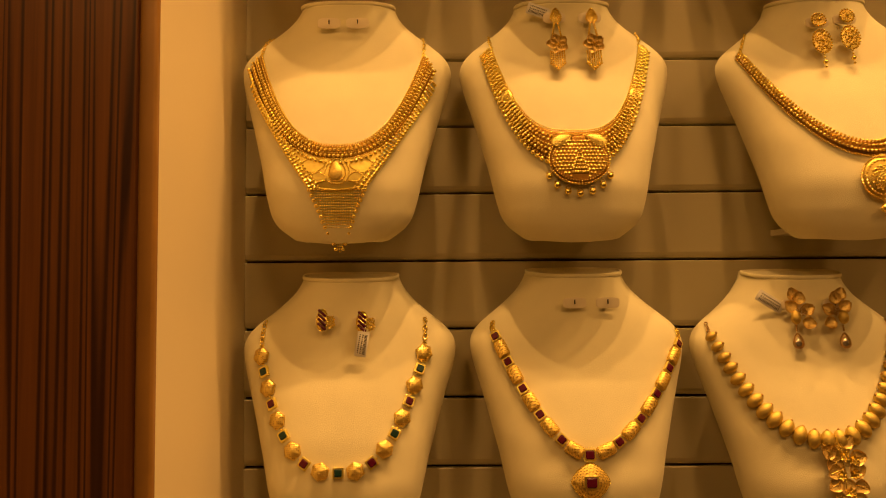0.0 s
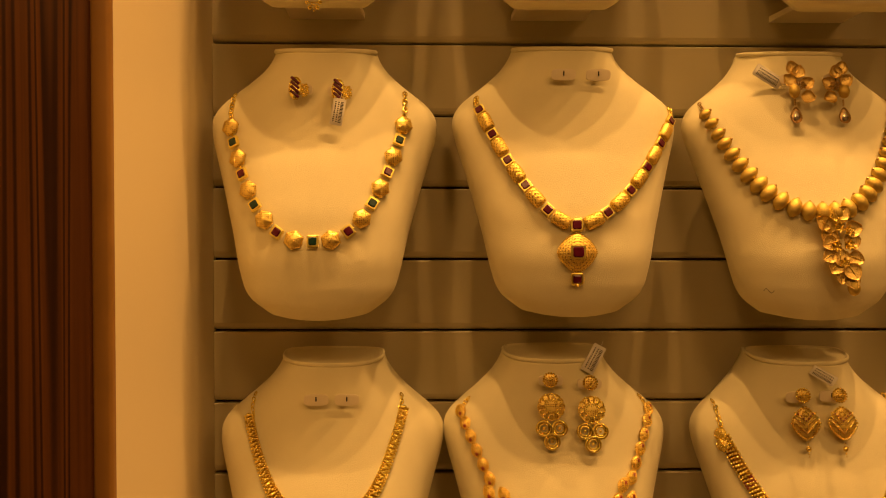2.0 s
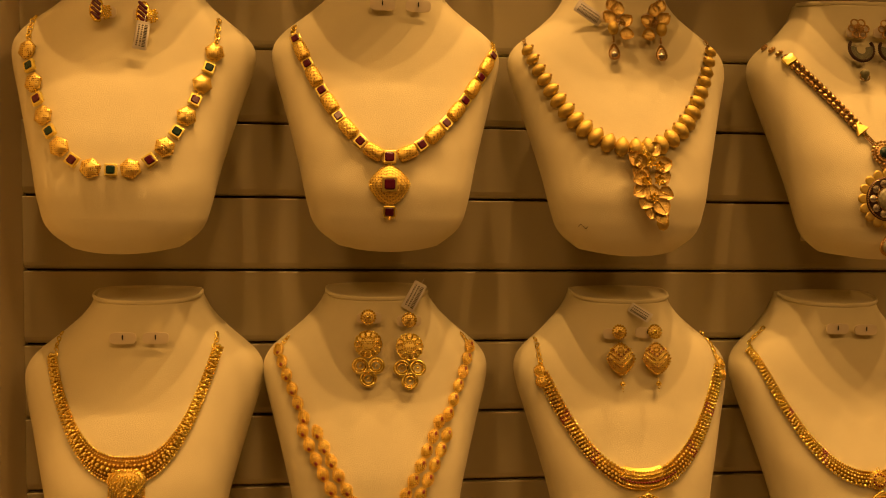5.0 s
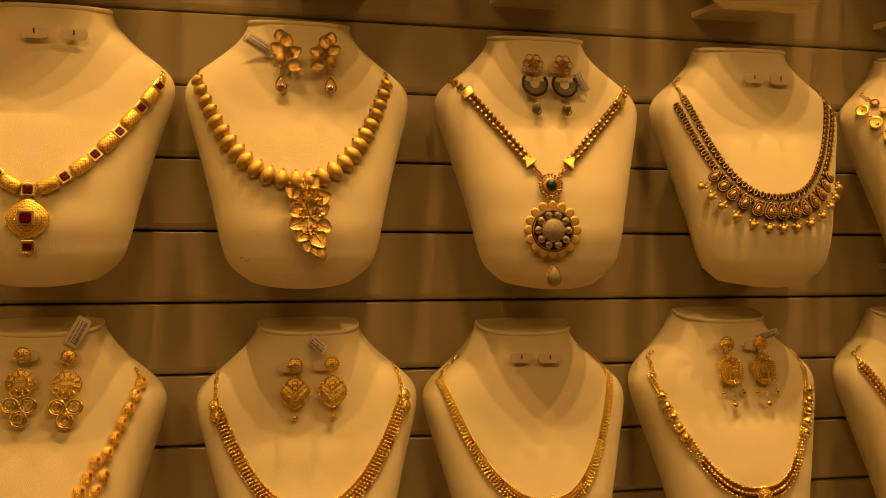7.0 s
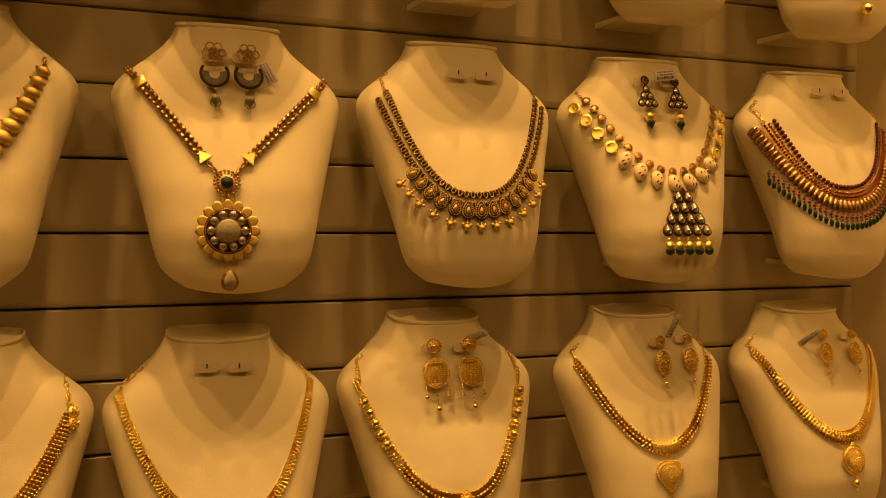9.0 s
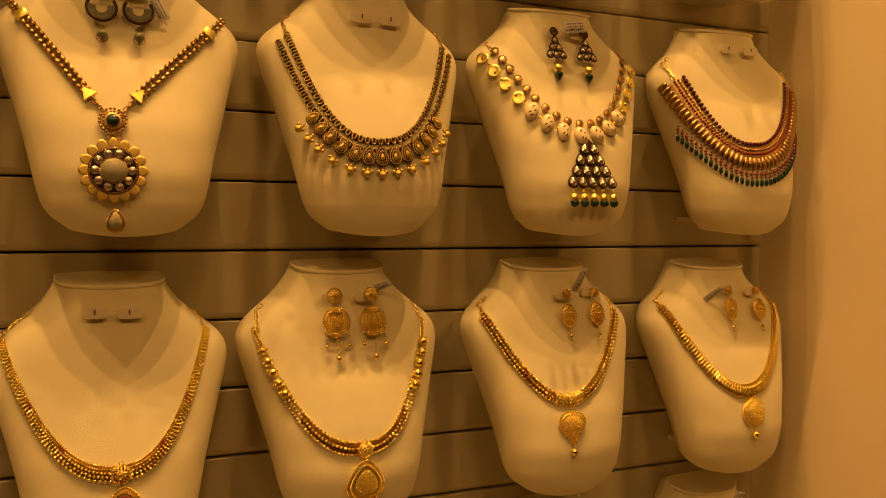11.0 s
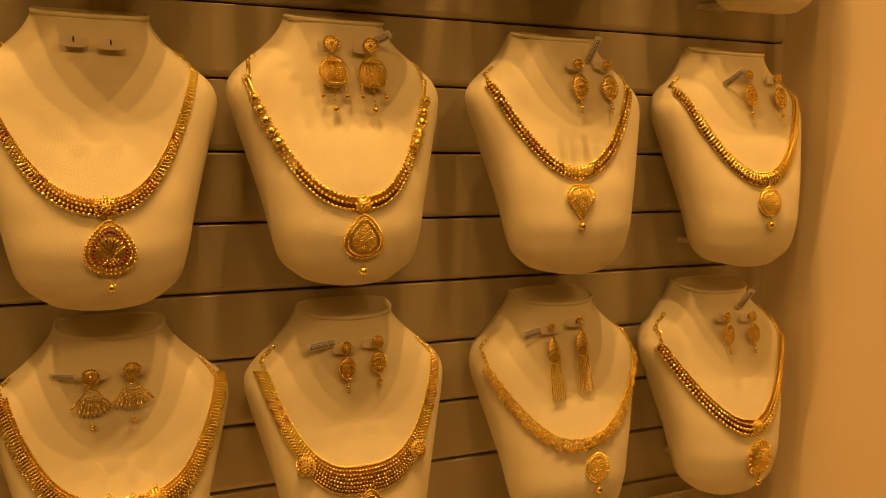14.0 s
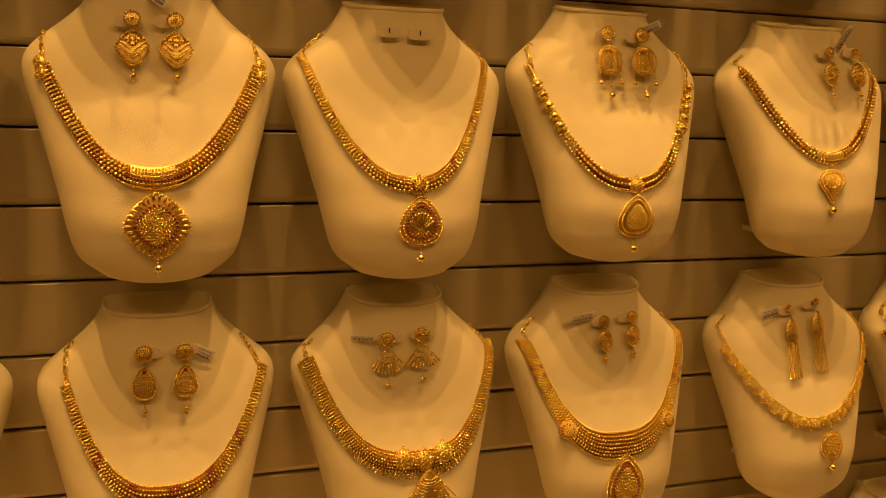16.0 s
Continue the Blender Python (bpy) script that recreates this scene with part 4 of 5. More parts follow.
# ---- the second row ----
b = Bust("B", 1, ((-17, 199), (18, 198)), "a string of gold beads and coloured stones")
n = necklace(b, "pierced gold beads alternating with square green and red stones")
SPEC = (-77, 166, 72, 168, -2, 67, 2.7)
q, t, m, s = strand(b, SPEC, 1.0, 3.2)
SQ, GEM = box_form(0.05, (1, 1, .6), 1), box_form(0.14, (1, 1, .6), 1)
at = np.linspace(0, len(q) - 1, 19).round().astype(int)
for i, k in enumerate(at):
    bb = basis_of(t[k], m[k])
    if i % 2 == 0:
        form = dome("hex", .0080, .0078, .0030, .0024, 36, 6)
        part("pierced_bead", Bag().add(form, q[k] - m[k] * .0016, bb), M["filigree"], n, "pierced hexagonal gold bead")
    else:
        j = (i - 1) // 2
        stone = "green" if j in (0, 2, 4, 6, 8) else "ruby"
        fr = part("square_setting", Bag().add(SQ, q[k], bb, np.array([9.6, 9.6, 5]) / 1000), M["leaf"], n, "", False)
        part("stone", Bag().add(GEM, q[k] + m[k] * 0.0013, bb, np.array([6.6, 6.6, 3.8]) / 1000), M[stone], fr, "square dark green stone" if stone == "green" else "square dark red stone", False)
g = beads(Bag(), b, SPEC, 1.1, step=8.1, lift=2.4)
part("link_strand", g, M["gold"], n)
ends(n, b, SPEC, r=2.0, drop=30)
earring(b, -18, 202, "hoop", label="small gold hoop earring with red enamel stripes")
earring(b, 19, 200, "hoop", label="small gold hoop earring with red enamel stripes and tag")
tag_thing(b, 17, 178, 80, 17, 8, 13)

b = Bust("B", 2, ((-6, 214), (25, 214)), "woven gold beads and red stones")
n = necklace(b, "woven gold barrel beads and square red stones with diamond pendant")
SPEC = (-80, 186, 92, 178, -1, 81, 1.75)
q, t, m, s = strand(b, SPEC, 1.0, 3.2)
BARREL = turned([(0.30, -1), (0.80, -.98), (0.93, -.90), (1, -.74), (1.02, 0), (1, .74), (.93, .90), (.80, .98), (.30, 1)], 12)
mid = int(np.argmin(q[:, 2]))
for side in (-1, 1):
    run = mid if side < 0 else len(q) - 1 - mid
    for i in range(1, 11):
        k = mid + side * int(round(run * i / 10.4))
        bb = basis_of(t[k], m[k])
        if i % 2:
            axis = np.stack([bb[:, 1], bb[:, 2], bb[:, 0]], 1)
            part("barrel_bead", Bag().add(BARREL, q[k], axis, np.array([5.9, 4.4, 8.0]) / 1000), M["mesh"], n, "woven gold barrel bead")
        else:
            fr = part("square_setting", Bag().add(SQ, q[k], bb, np.array([9.4, 9.4, 5]) / 1000), M["leaf"], n, "", False)
            part("stone", Bag().add(GEM, q[k] + m[k] * 0.0013, bb, np.array([6.6, 6.6, 3.8]) / 1000), M["ruby"], fr, "square dark red stone", False)
part("link_strand", beads(Bag(), b, SPEC, 1.1, step=10, lift=2.2), M["gold"], n)
ends(n, b, SPEC, r=2.2, drop=8)
for h, r in ((81, 10.5), (37, 9.6)):
    sp = Spot(*b.tilted(-1, h, 0.0032))
    fr = part("square_setting", sp.put(Bag(), SQ, (0, 0, 0), (r, r, 5)), M["leaf"], n, "", False)
    part("beaded_edge", rim(Bag(), sp, "round", r * .62, r * .62, .6, 20, z=1.2), M["leaf"], fr)
    part("stone", sp.put(Bag(), GEM, (0, 0, 1.3), (r * .72, r * .72, 3.8)), M["ruby"], fr, "square dark red stone", False)
sp = Spot(*b.tilted(-1, 58.5, 0.0012))
pd = part("pendant", sp.put(Bag(), dome("soft", .0168, .0165, .0055, n=40, rings=8), (0, 0, 0), 1000), M["mesh"], n, "rounded diamond pendant of woven gold")
part("beaded_rim", rim(Bag(), sp, "soft", 16.8, 16.5, .8, 56, z=.8), M["gold"], pd)
fr = part("square_setting", sp.put(Bag(), SQ, (0, 0, 5.8), (12.2, 12.2, 5)), M["leaf"], pd, "", False)
part("stone", sp.put(Bag(), GEM, (0, 0, 7.2), (8.8, 8.8, 3.6)), M["ruby"], pd, "large square dark red stone", False)
part("tip", sp.put(Bag(), BALL, (0, -27.5, 2.0), 1.2), M["gold"], pd)

b = Bust("B", 3, ((-17, 211), (22, 211)), "matt gold oval beads and a leaf spray")
n = necklace(b, "matt gold oval beads with a hanging spray of gold leaves")
SPEC = (-88, 180, 76, 182, -5, 92, 2.5)
q, t, m, s = strand(b, SPEC, 1.0, 3.5)
OVAL = turned([(0.10, -1), (.52, -.84), (.84, -.52), (.98, -.18), (1, 0.02), (.98, .22), (.84, .54), (.52, .84), (.10, 1)], 16)
g = Bag()
for i in range(25):
    k = int(round((len(q) - 1) * i / 24))
    bb = basis_of(t[k], m[k])
    share = 1 - abs(i - 12) / 12
    axis = np.stack([bb[:, 0], bb[:, 2], -bb[:, 1]], 1)
    grow = 0.74 + 0.34 * min(1, share * 1.7)
    part("oval_bead", Bag().add(OVAL, q[k] - bb[:, 1] * 0.0, axis, np.array([5.7, 5.2, 8.1]) * grow / 1000), M["matte"], n, "matt gold oval bead")
    g.add(BALL, q[k] + bb[:, 1] * 0.0075 * grow + m[k] * .0008, None, 0.0015)
part("fine_strand", g, M["antique"], n)
ends(n, b, SPEC, "antique", 1.6, 12)
sp = Spot(*b.tilted(0, 84, 0.0042))
pd = part("leaf_spray", sp.put(Bag(), leaf_form(.006, .012, .4), (-3, -10, 2), 1000, turn_z(12)), M["matte"], n, "hanging spray of textured gold leaves")
part("crescent", sprinkle(Bag(), sp, "round", 13, 9, 1.0, 130, (0, 3), 1.0, 2.0), M["gold"], pd)
LEAF = leaf_form(.0072, .0140, .16)
SPRAY = ((5, 2, -35), (-3, -5, 60), (9, -8, -80), (-1, -8, 150), (10, -12, -140), (1, -17, 110), (9, -21, -60), (4, -24, 175), (-1, -27, 120), (11, -29, -115),
         (3, -33, 145), (9, -37, -150), (5, -41, 170), (10, -45, -160))
for i, (x, y, a) in enumerate(SPRAY):
    z = 2.2 + 0.9 * (i % 3)
    leaf = part("leaf", sp.put(Bag(), LEAF, (x, y, z), 880 + 60 * (i % 4), turn_z(a)), M["leafgold"], pd)
    part("leaf_rim", sp.put(Bag(), box_form(.0002, (.0008, .0105, .0007)), tuple(np.array([x, y, z + .9]) + turn_z(a) @ np.array([0, 6.0, 0])), 1000, turn_z(a)), M["gold"], leaf)
for x, y in ((4, -6), (12, -9), (11, -21), (0, -22), (6, -36)):
    fl = Bag()
    for i in range(6):
        sp.put(fl, leaf_form(.0017, .0048, .5), (x, y, 4.6), 1000, turn_z(60 * i))
    sprinkle(fl, sp, "round", 1.6, 1.6, .8, 6, (x, y), 5.0, 1)
    part("flower", fl, M["gold"], pd)
part("bead_drop", sp.put(Bag(), BALL, (14, -56, 2.0), (5.6, 7.0, 3.6)), M["matte"], pd)
part("stem", sp.put(sp.put(Bag(), box_form(.0002, (.0012, .0012, .0012)), (4, -14, 1.5), (900, 26000, 900), turn_z(8)), TINY, (8, -44, 1.5), 1.4), M["gold"], pd)
pair(b, -15, 22, 209, "leaves", 42, mat="antique", label="gold leaf cluster earring with a crystal drop")
tag_thing(b, -37, 214, -32, 20, 8)

for x, h, a in ((-48, 26, 20), (9, 9, 80)):
    sp = Spot(*b.tilted(x, h, 0.0008))
    th = thing("loose_thread", "short curled dark thread stuck to the suede", "thread", "loose threads")
    g = Bag()
    for i in range(16):
        sp.put(g, TINY, (i * .55 - 4, 1.8 * math.sin(i * .42), 0), .32, turn_z(a))
    part("strand", g, M["ink"], th)

b = Bust("B", 4, ((-8, 205), (18, 205)), "a double bead chain and flower medallion")
n = necklace(b, "antique double bead chain with a flower medallion of crystals")
for side, x1, h1, x2, h2 in ((-1, -80, 193, -19, 112), (1, 84, 190, 15, 112)):
    for lane in (-1, 1):
        g = Bag()
        k = 21
        for i in range(k):
            f = i / (k - 1)
            ax, ah = x1 + (x2 - x1) * f, h1 + (h2 - h1) * f
            spread = lane * 2.4 * (1 if f > 0.16 else 0.6)
            L = math.hypot(x2 - x1, h2 - h1)
            ax, ah = ax + spread * (h2 - h1) / L * -1, ah + spread * (x2 - x1) / L
            o, bb = b.tilted(ax, ah, 0.0024, math.degrees(math.atan2(h2 - h1, x2 - x1)))
            g.add(BALL, o, bb, np.array([3.2, 2.3, 2.3]) / 1000 if f > 0.2 else .0023)
        part("bead_chain", g, M["antique"], n)
    for f, mat in ((0.19, "leaf"), (0.985, "leaf")):
        o, bb = b.tilted(x1 + (x2 - x1) * f, h1 + (h2 - h1) * f, 0.0035, math.degrees(math.atan2(h2 - h1, x2 - x1)))
        if f < .5:
            part("gold_block", Bag().add(box_form(.0006, (.009, .011, .003), 2), o, bb), M["leaf"], n, "plain bright gold block")
        else:
            part("gold_triangle", Bag().add(turned([(7.5, -1.2), (7.5, .6), (6.6, 1.2)], 3), o, bb @ turn_z(180), .001), M["leaf"], n, "plain bright gold triangle", False)
g = Bag()
chain(g, b, [(-19, 112), (-8, 98)], 1.7, 2.4)
chain(g, b, [(15, 112), (4, 98)], 1.7, 2.4)
chain(g, b, [(-2, 84), (-2, 70)], 2.2, 2.4)
part("link_chain", g, M["antique"], n)
sp = Spot(*b.tilted(-2, 92, 0.002))
r = part("rosette", rim(rim(sp.put(Bag(), dome("round", .0085, .0085, .002), (0, 0, 0), 1000), sp, "round", 10.4, 10.4, 1.5, 20, z=.8), sp, "round", 7.6, 7.6, 1.2, 18, z=1.8), M["antique"], n, "antique gold rosette with a green stone")
part("stone", sp.put(Bag(), BALL, (0, 0, 2.2), (5.4, 5.4, 3.4)), M["green"], r, "round dark green stone")
sp = Spot(*b.tilted(-2, 52, 0.0018))
md = part("medallion", sp.put(Bag(), dome("round", .0195, .0195, .002), (0, 0, 0), 1000), M["dark"], n, "dark round medallion")
part("link_strand", sp.put(sp.put(Bag(), RING, (-4, 28, 1), 2.0), RING, (4, 28, 1), 2.0), M["antique"], md)
for i in range(16):
    a = 2 * math.pi * i / 16
    part("petal", sp.put(Bag(), dome("round", .0045, .0058, .0002, .0006, n=16, rings=3), (math.sin(a) * 21, math.cos(a) * 21, .4), 1000, turn_z(-math.degrees(a))), M["matte"], md, "flat gold petal")
part("beaded_rim", rim(rim(Bag(), sp, "round", 18.2, 18.2, .9, 60, z=2.0), sp, "round", 10.3, 10.3, .8, 40, z=3.1), M["antique"], md)
for i in range(10):
    a = 2 * math.pi * (i + .5) / 10
    part("crystal", sp.put(Bag(), dome("round", .0035, .0035, .0014, .0006, 8, 2), (math.sin(a) * 13.9, math.cos(a) * 13.9, 2.4), 1000, turn_z(31 * i)), M["crystal"], md, "clear uncut crystal", False)
part("centre_stone", sp.put(Bag(), dome("round", .0098, .0098, .003), (0, 0, 2.6), 1000), M["grey"], md, "carved pale stone")
sp = Spot(*b.upright(-1, 36, 0.004))
sp.o[2] -= 0.023
dr = part("drop", rim(sp.put(Bag(), dome("pear", .0075, .0098, .002), (0, -2, 0), 1000), sp, "pear", 7.5, 9.8, .7, 36, (0, -2)), M["antique"], md, "pear-shaped drop")
part("stone", sp.put(Bag(), dome("pear", .0055, .0075, .002), (0, -2, 1.5), 1000), M["grey"], dr)
pair(b, -9, 18, 207, "crescent", 52, mat="antique", label="antique crescent earring with dark beads")
tag_thing(b, 33, 192, -62, 16, 8)

b = Bust("B", 5, ((-7, 204), (22, 204)), "an antique necklace with ball drops")
n = necklace(b, "antique gold double row necklace with paisley drops and small balls")
INNER, OUTER = (-76, 182, 76, 182, -3, 84, 2.6), (-82, 176, 82, 176, -3, 76, 2.6)
for f in (-.15, 1.05):
    part("dark_strand", beads(Bag(), b, INNER, 2.6, OUTER, f, step=3.5, lift=1.2, form=BALL, squash=(.9, 1.2, .6)), M["dark"], n, "dark oxidised strand behind the rings")
    q, t, m, s = strand(b, INNER, 6.4, 2.6, OUTER, f)
    for i in range(len(q)):
        part("oval_ring", Bag().add(RING, q[i], basis_of(t[i], m[i]), np.array([1.8, 3.0, 4.0]) / 1000), M["matte"], n, "pale gold oval ring")
for i in range(13):
    q, t, m, s = strand(b, OUTER, 1.0, 2.2, span=(.27, .73))
    k = int(round((len(q) - 1) * i / 12))
    bb = basis_of(t[k], m[k])
    grow = 1.22 - 0.055 * abs(i - 6)
    sp = Spot(q[k] - bb[:, 1] * np.sign(bb[2, 1]) * 0.0055, np.stack([bb[:, 0] * np.sign(bb[0, 0]), bb[:, 1] * np.sign(bb[2, 1]), bb[:, 2]], 1))
    d = part("paisley", rim(sp.put(Bag(), dome("pear", .0056 * grow, .0082 * grow, .0028), (0, 0, 0), 1000), sp, "pear", 5.6 * grow, 8.2 * grow, .9, 26), M["dark"], n, "dark antique gold paisley")
    part("stone", sp.put(Bag(), dome("pear", .0026, .0038, .002), (0, -.5, 2), 1000), M["matte"], d)
    part("scroll", rim(rim(Bag(), sp, "pear", 5.0 * grow, 7.2 * grow, .75, 26, (0, 0), 2.4), sp, "pear", 3.2 * grow, 4.8 * grow, .6, 18, (0, -.3), 3.2), M["matte"], d)
    g = Bag()
    for x, y, r in ((0, -16.4, 3.5), (-3.7, -13.6, 1.6), (3.7, -13.6, 1.6), (0, -12.4, 1.5), (0, -10.2, 1.2)):
        sp.put(g, BALL, (x, y, .6), r)
    part("ball_drop", g, M["matte"], d, "cluster of small gold balls")
ends(n, b, INNER, "antique", 1.4, 26)

b = Bust("B", 6, ((-13, 210), (20, 210)), "a gold disc and crystal necklace")
n = necklace(b, "gold disc and ivory enamel oval necklace with a pyramid of crystals")
INNER, OUTER = (-72, 186, 72, 186, 5, 112, 2.2), (-83, 178, 83, 178, 5, 100, 2.2)
for i in range(19):
    q, t, m, s = strand(b, INNER, 1.0, 2.0)
    k = int(round((len(q) - 1) * i / 18))
    sp = Spot(q[k], basis_of(t[k], m[k]))
    part("small_disc", rim(sp.put(Bag(), dome("round", .0042, .0042, .001, n=18, rings=3), (0, 0, 0), 1000), sp, "round", 4.2, 4.2, .9, 13), M["antique"], n)
for i in range(15):
    q, t, m, s = strand(b, OUTER, 1.0, 3.0)
    k = int(round((len(q) - 1) * i / 14))
    bb = basis_of(t[k], m[k])
    sp = Spot(q[k], np.stack([bb[:, 0], bb[:, 1], bb[:, 2]], 1))
    if abs(i - 7) > 3:
        part("gold_disc", sp.put(Bag(), dome("round", .0066, .0068, -.0008, n=22, rings=4), (0, 0, 0), 1000), M["leaf"], n, "bright cupped gold disc")
    else:
        ov = part("enamel_oval", sp.put(Bag(), BALL, (0, 0, 0), (7.4, 10.2, 4.4), turn_z(18)), M["ivory"], n, "ivory enamel oval with dark marks")
        g = Bag()
        for x, y in ((-1.8, 3), (1.6, 1), (-.6, -2.6), (2.2, -3.6)):
            sp.put(g, BALL, (x * 1.2, y * 1.2, 3.5), (.8, 2.0, .8), turn_z(-25))
        part("dark_marking", g, M["dark"], ov)
part("fine_strand", beads(Bag(), b, OUTER, 1.6, step=11, lift=3.4, form=BALL), M["gold"], n)
ends(n, b, INNER, "antique", 1.5, 12)
sp = Spot(*b.tilted(9, 88, 0.002))
py = part("pyramid", sp.put(Bag(), dome("pear", .006, .007, .001), (0, 2, 0), 1000), M["dark"], n, "dark pyramid of crystal settings")
for row in range(4):
    for k in range(row + 2):
        x, y = (k - (row + 1) / 2) * 11.8, -2 - 11.6 * row
        st = part("setting", rim(sp.put(Bag(), dome("pear", .0058, .0066, .001, n=20, rings=3), (x, y, .6), 1000), sp, "pear", 5.8, 6.6, .8, 20, (x, y)), M["dark"], py)
        part("stone", sp.put(Bag(), dome("pear", .0043, .0052, .0018, n=9, rings=2), (x, y, 1.6), 1000), M["crystal"], st, "clear uncut crystal", False)
for k in range(5):
    x = (k - 2) * 11.8
    bd = part("gold_bead", sp.put(sp.put(Bag(), BALL, (x, -53, 1.8), (5.0, 5.4, 4.2)), TINY, (x, -45.5, 1.5), 1.5), M["leaf"], py, "bright gold bead")
    part("green_bead", sp.put(Bag(), BALL, (x, -58, 1.4), (4.8, 4.6, 4.0)), M["green"], py, "dark green bead")
pair(b, -13, 21, 210, "cluster", 54, mat="dark", label="crystal cluster earring with a gold bead drop")
tag_thing(b, 10, 217, 8, 20, 9, 14)

b = Bust("B", 7, ((-11, 213), (22, 213)), "a broad red and gold fringe collar")
n = necklace(b, "broad antique gold collar with red stones and green bead fringe")
INNER, OUTER = (-70, 176, 70, 178, -4, 101, 2.5), (-94, 162, 94, 164, -4, 73, 2.3)
part("strap", Bag().add(ribbon(b, INNER, OUTER, .6, 6, (0, 1), 1.0)), M["antique"], n)
part("stone_strand", beads(Bag(), b, INNER, 2.5, OUTER, 0.0, step=5.4, lift=2.2, form=BALL, squash=(1, 1, .7)), M["ruby"], n, "row of dark red stones")
part("beaded_strand", beads(Bag(), b, INNER, 1.7, OUTER, .24, lift=2.2), M["antique"], n)
part("beaded_strand", beads(Bag(), b, INNER, 1.7, OUTER, .40, lift=2.4), M["enamel"], n)
g = Bag()
q, t, m, s = strand(b, INNER, 6.2, 3.0, OUTER, .78)
for i in range(len(q)):
    bb = basis_of(t[i], m[i])
    part("petal_bead", Bag().add(BALL, q[i], bb, np.array([3.2, 7.4, 3.2]) / 1000), M["antique"], n)
q, t, m, s = strand(b, INNER, 6.8, 2.4, OUTER, 1.22, (.15, .85))
for i in range(len(q)):
    f = part("fringe", Bag().add(BALL, q[i], None, .0018).add(TINY, q[i] + (0, -.0006, -.0035), None, .0015).add(TINY, q[i] + (0, -.0006, .003), None, .0012), M["enamel"], n)
    part("green_bead", Bag().add(BALL, q[i] + (0, -.001, -.0098), None, np.array([2.3, 2.3, 4.4]) / 1000), M["green"], f, "dark green drop bead")
ends(n, b, (-80, 176, 80, 176, 0, 0, 1), "gold", 1.9, 24)

# ---- the third row ----
b = Bust("C", 1, ((-11, 206), (16, 206)), "a gold collar with a mesh fringe")
n = necklace(b, "gold filigree collar with a heart centre and mesh fringe")
INNER, OUTER = (-68, 190, 62, 196, 0, 112, 2.7), (-75, 188, 69, 194, 0, 92, 2.5)
stripe(n, b, INNER, OUTER, [(0, 1.0), (.15, .8), (.33, 1.3), (.52, 1.8), (.70, 1.2), (.86, .8), (1, 1.2)], arch=1.0)
ends(n, b, INNER, r=1.6, drop=26)
pendant(n, b, 0, 92, "heart", 15, 15, 3, 1.0, 60, 1.1, lift=1.8, label="heart-shaped granulated centre")
g = Bag()
for k in range(-8, 9):
    length = 22 - abs(k) * 1.3 + (k % 2) * 3
    for j in range(int(length)):
        pp, nn = b.place(np.array([k * 1.75 / 1000]), np.array([(84 - abs(k) * -0.6 - j * 1.75) / 1000]), np.array([.0012]))
        g.add(TINY, pp[0], None, .00092)
part("mesh_fringe", g, M["gold"], n, "fringe of fine gold chains")

b = Bust("C", 2, ((-8, 222), (27, 219)), "a double row of gold filigree ovals")
n = necklace(b, "long necklace of pointed gold filigree links, doubled towards the middle")
SPEC = (-86, 190, 82, 192, 0, 42, 1.35)
q, t, m, s = strand(b, SPEC, 13.4, 2.0)
for i in range(len(q)):
    lanes = (0,) if (s[i] < .2 or s[i] > .8) else (-5.6, 5.6)
    for w in lanes:
        bb = basis_of(t[i], m[i])
        sp = Spot(q[i] + bb[:, 1] * w / 1000 + bb[:, 0] * w / 1500, bb)
        lk = part("filigree_link", rim(sp.put(Bag(), dome("soft", .0070, .0050, .0016, n=22, rings=4), (0, 0, 0), 1000), sp, "soft", 7.0, 5.0, .85, 24), M["filigree"], n, "pointed gold filigree link")
        part("openwork", rim(rim(sprinkle(Bag(), sp, "soft", 4.8, 3.4, .7, 14, z0=1.8, rise=.9), sp, "soft", 4.8, 3.4, .7, 16, z=1.9), sp, "round", 2.0, 2.0, .5, 9, (-2.4, .6), 2.6), M["gold"], lk)
        part("enamel_dot", sp.put(Bag(), BALL, (3.0, -1.0, 2.2), (1.9, 1.4, .9)), M["enamel"], lk)
ends(n, b, SPEC, r=1.7, drop=10)
pair(b, -9, 27, 223, "trio", 62, hb=220, mat="gold", label="gold rosette earring with three ring clusters")
tag_thing(b, 32, 240, 62, 20, 9)

b = Bust("C", 3, ((-8, 207), (22, 208)), "a woven gold collar with round pendant")
n = necklace(b, "woven gold bead collar with a large round pendant")
INNER, OUTER = (-68, 172, 80, 176, 6, 91, 2.15), (-77, 168, 89, 172, 8, 77, 2.15)
stripe(n, b, INNER, OUTER, [(0, 1.2), (.25, 1.35), (.5, 1.35), (.75, 1.35), (1, 1.2)], arch=1.2, accents=((.16, .02), (.31, .02), (.69, .02), (.84, .02)))
for x, h in ((-74, 172), (-73, 163), (86, 176), (86, 167)):
    pendant(n, b, x, h, "round", 5, 5, 2.5, .9, 10, .9, second=False, lift=1.6, label="gold floral boss")
part("centre_piece", Bag().add(ribbon(b, (INNER[0], INNER[1], INNER[2], INNER[3], 7, 94, 2.15), (OUTER[0], OUTER[1], OUTER[2], OUTER[3], 8, 75, 2.15), 2.6, 6, (.40, .60), 1.5)), M["plate"], n, "engraved gold centre piece")
for f in (0, .2, .4, .6, .8, 1.0):
    part("granulated_band", beads(Bag(), b, INNER, 1.15, OUTER, f, lift=4.2 + 1.0 * math.sin(math.pi * f), span=(.41, .59)), M["enamel" if f == .6 else "gold"], n)
ends(n, b, (-72, 172, 84, 176, 0, 0, 1), r=2.0, drop=24)
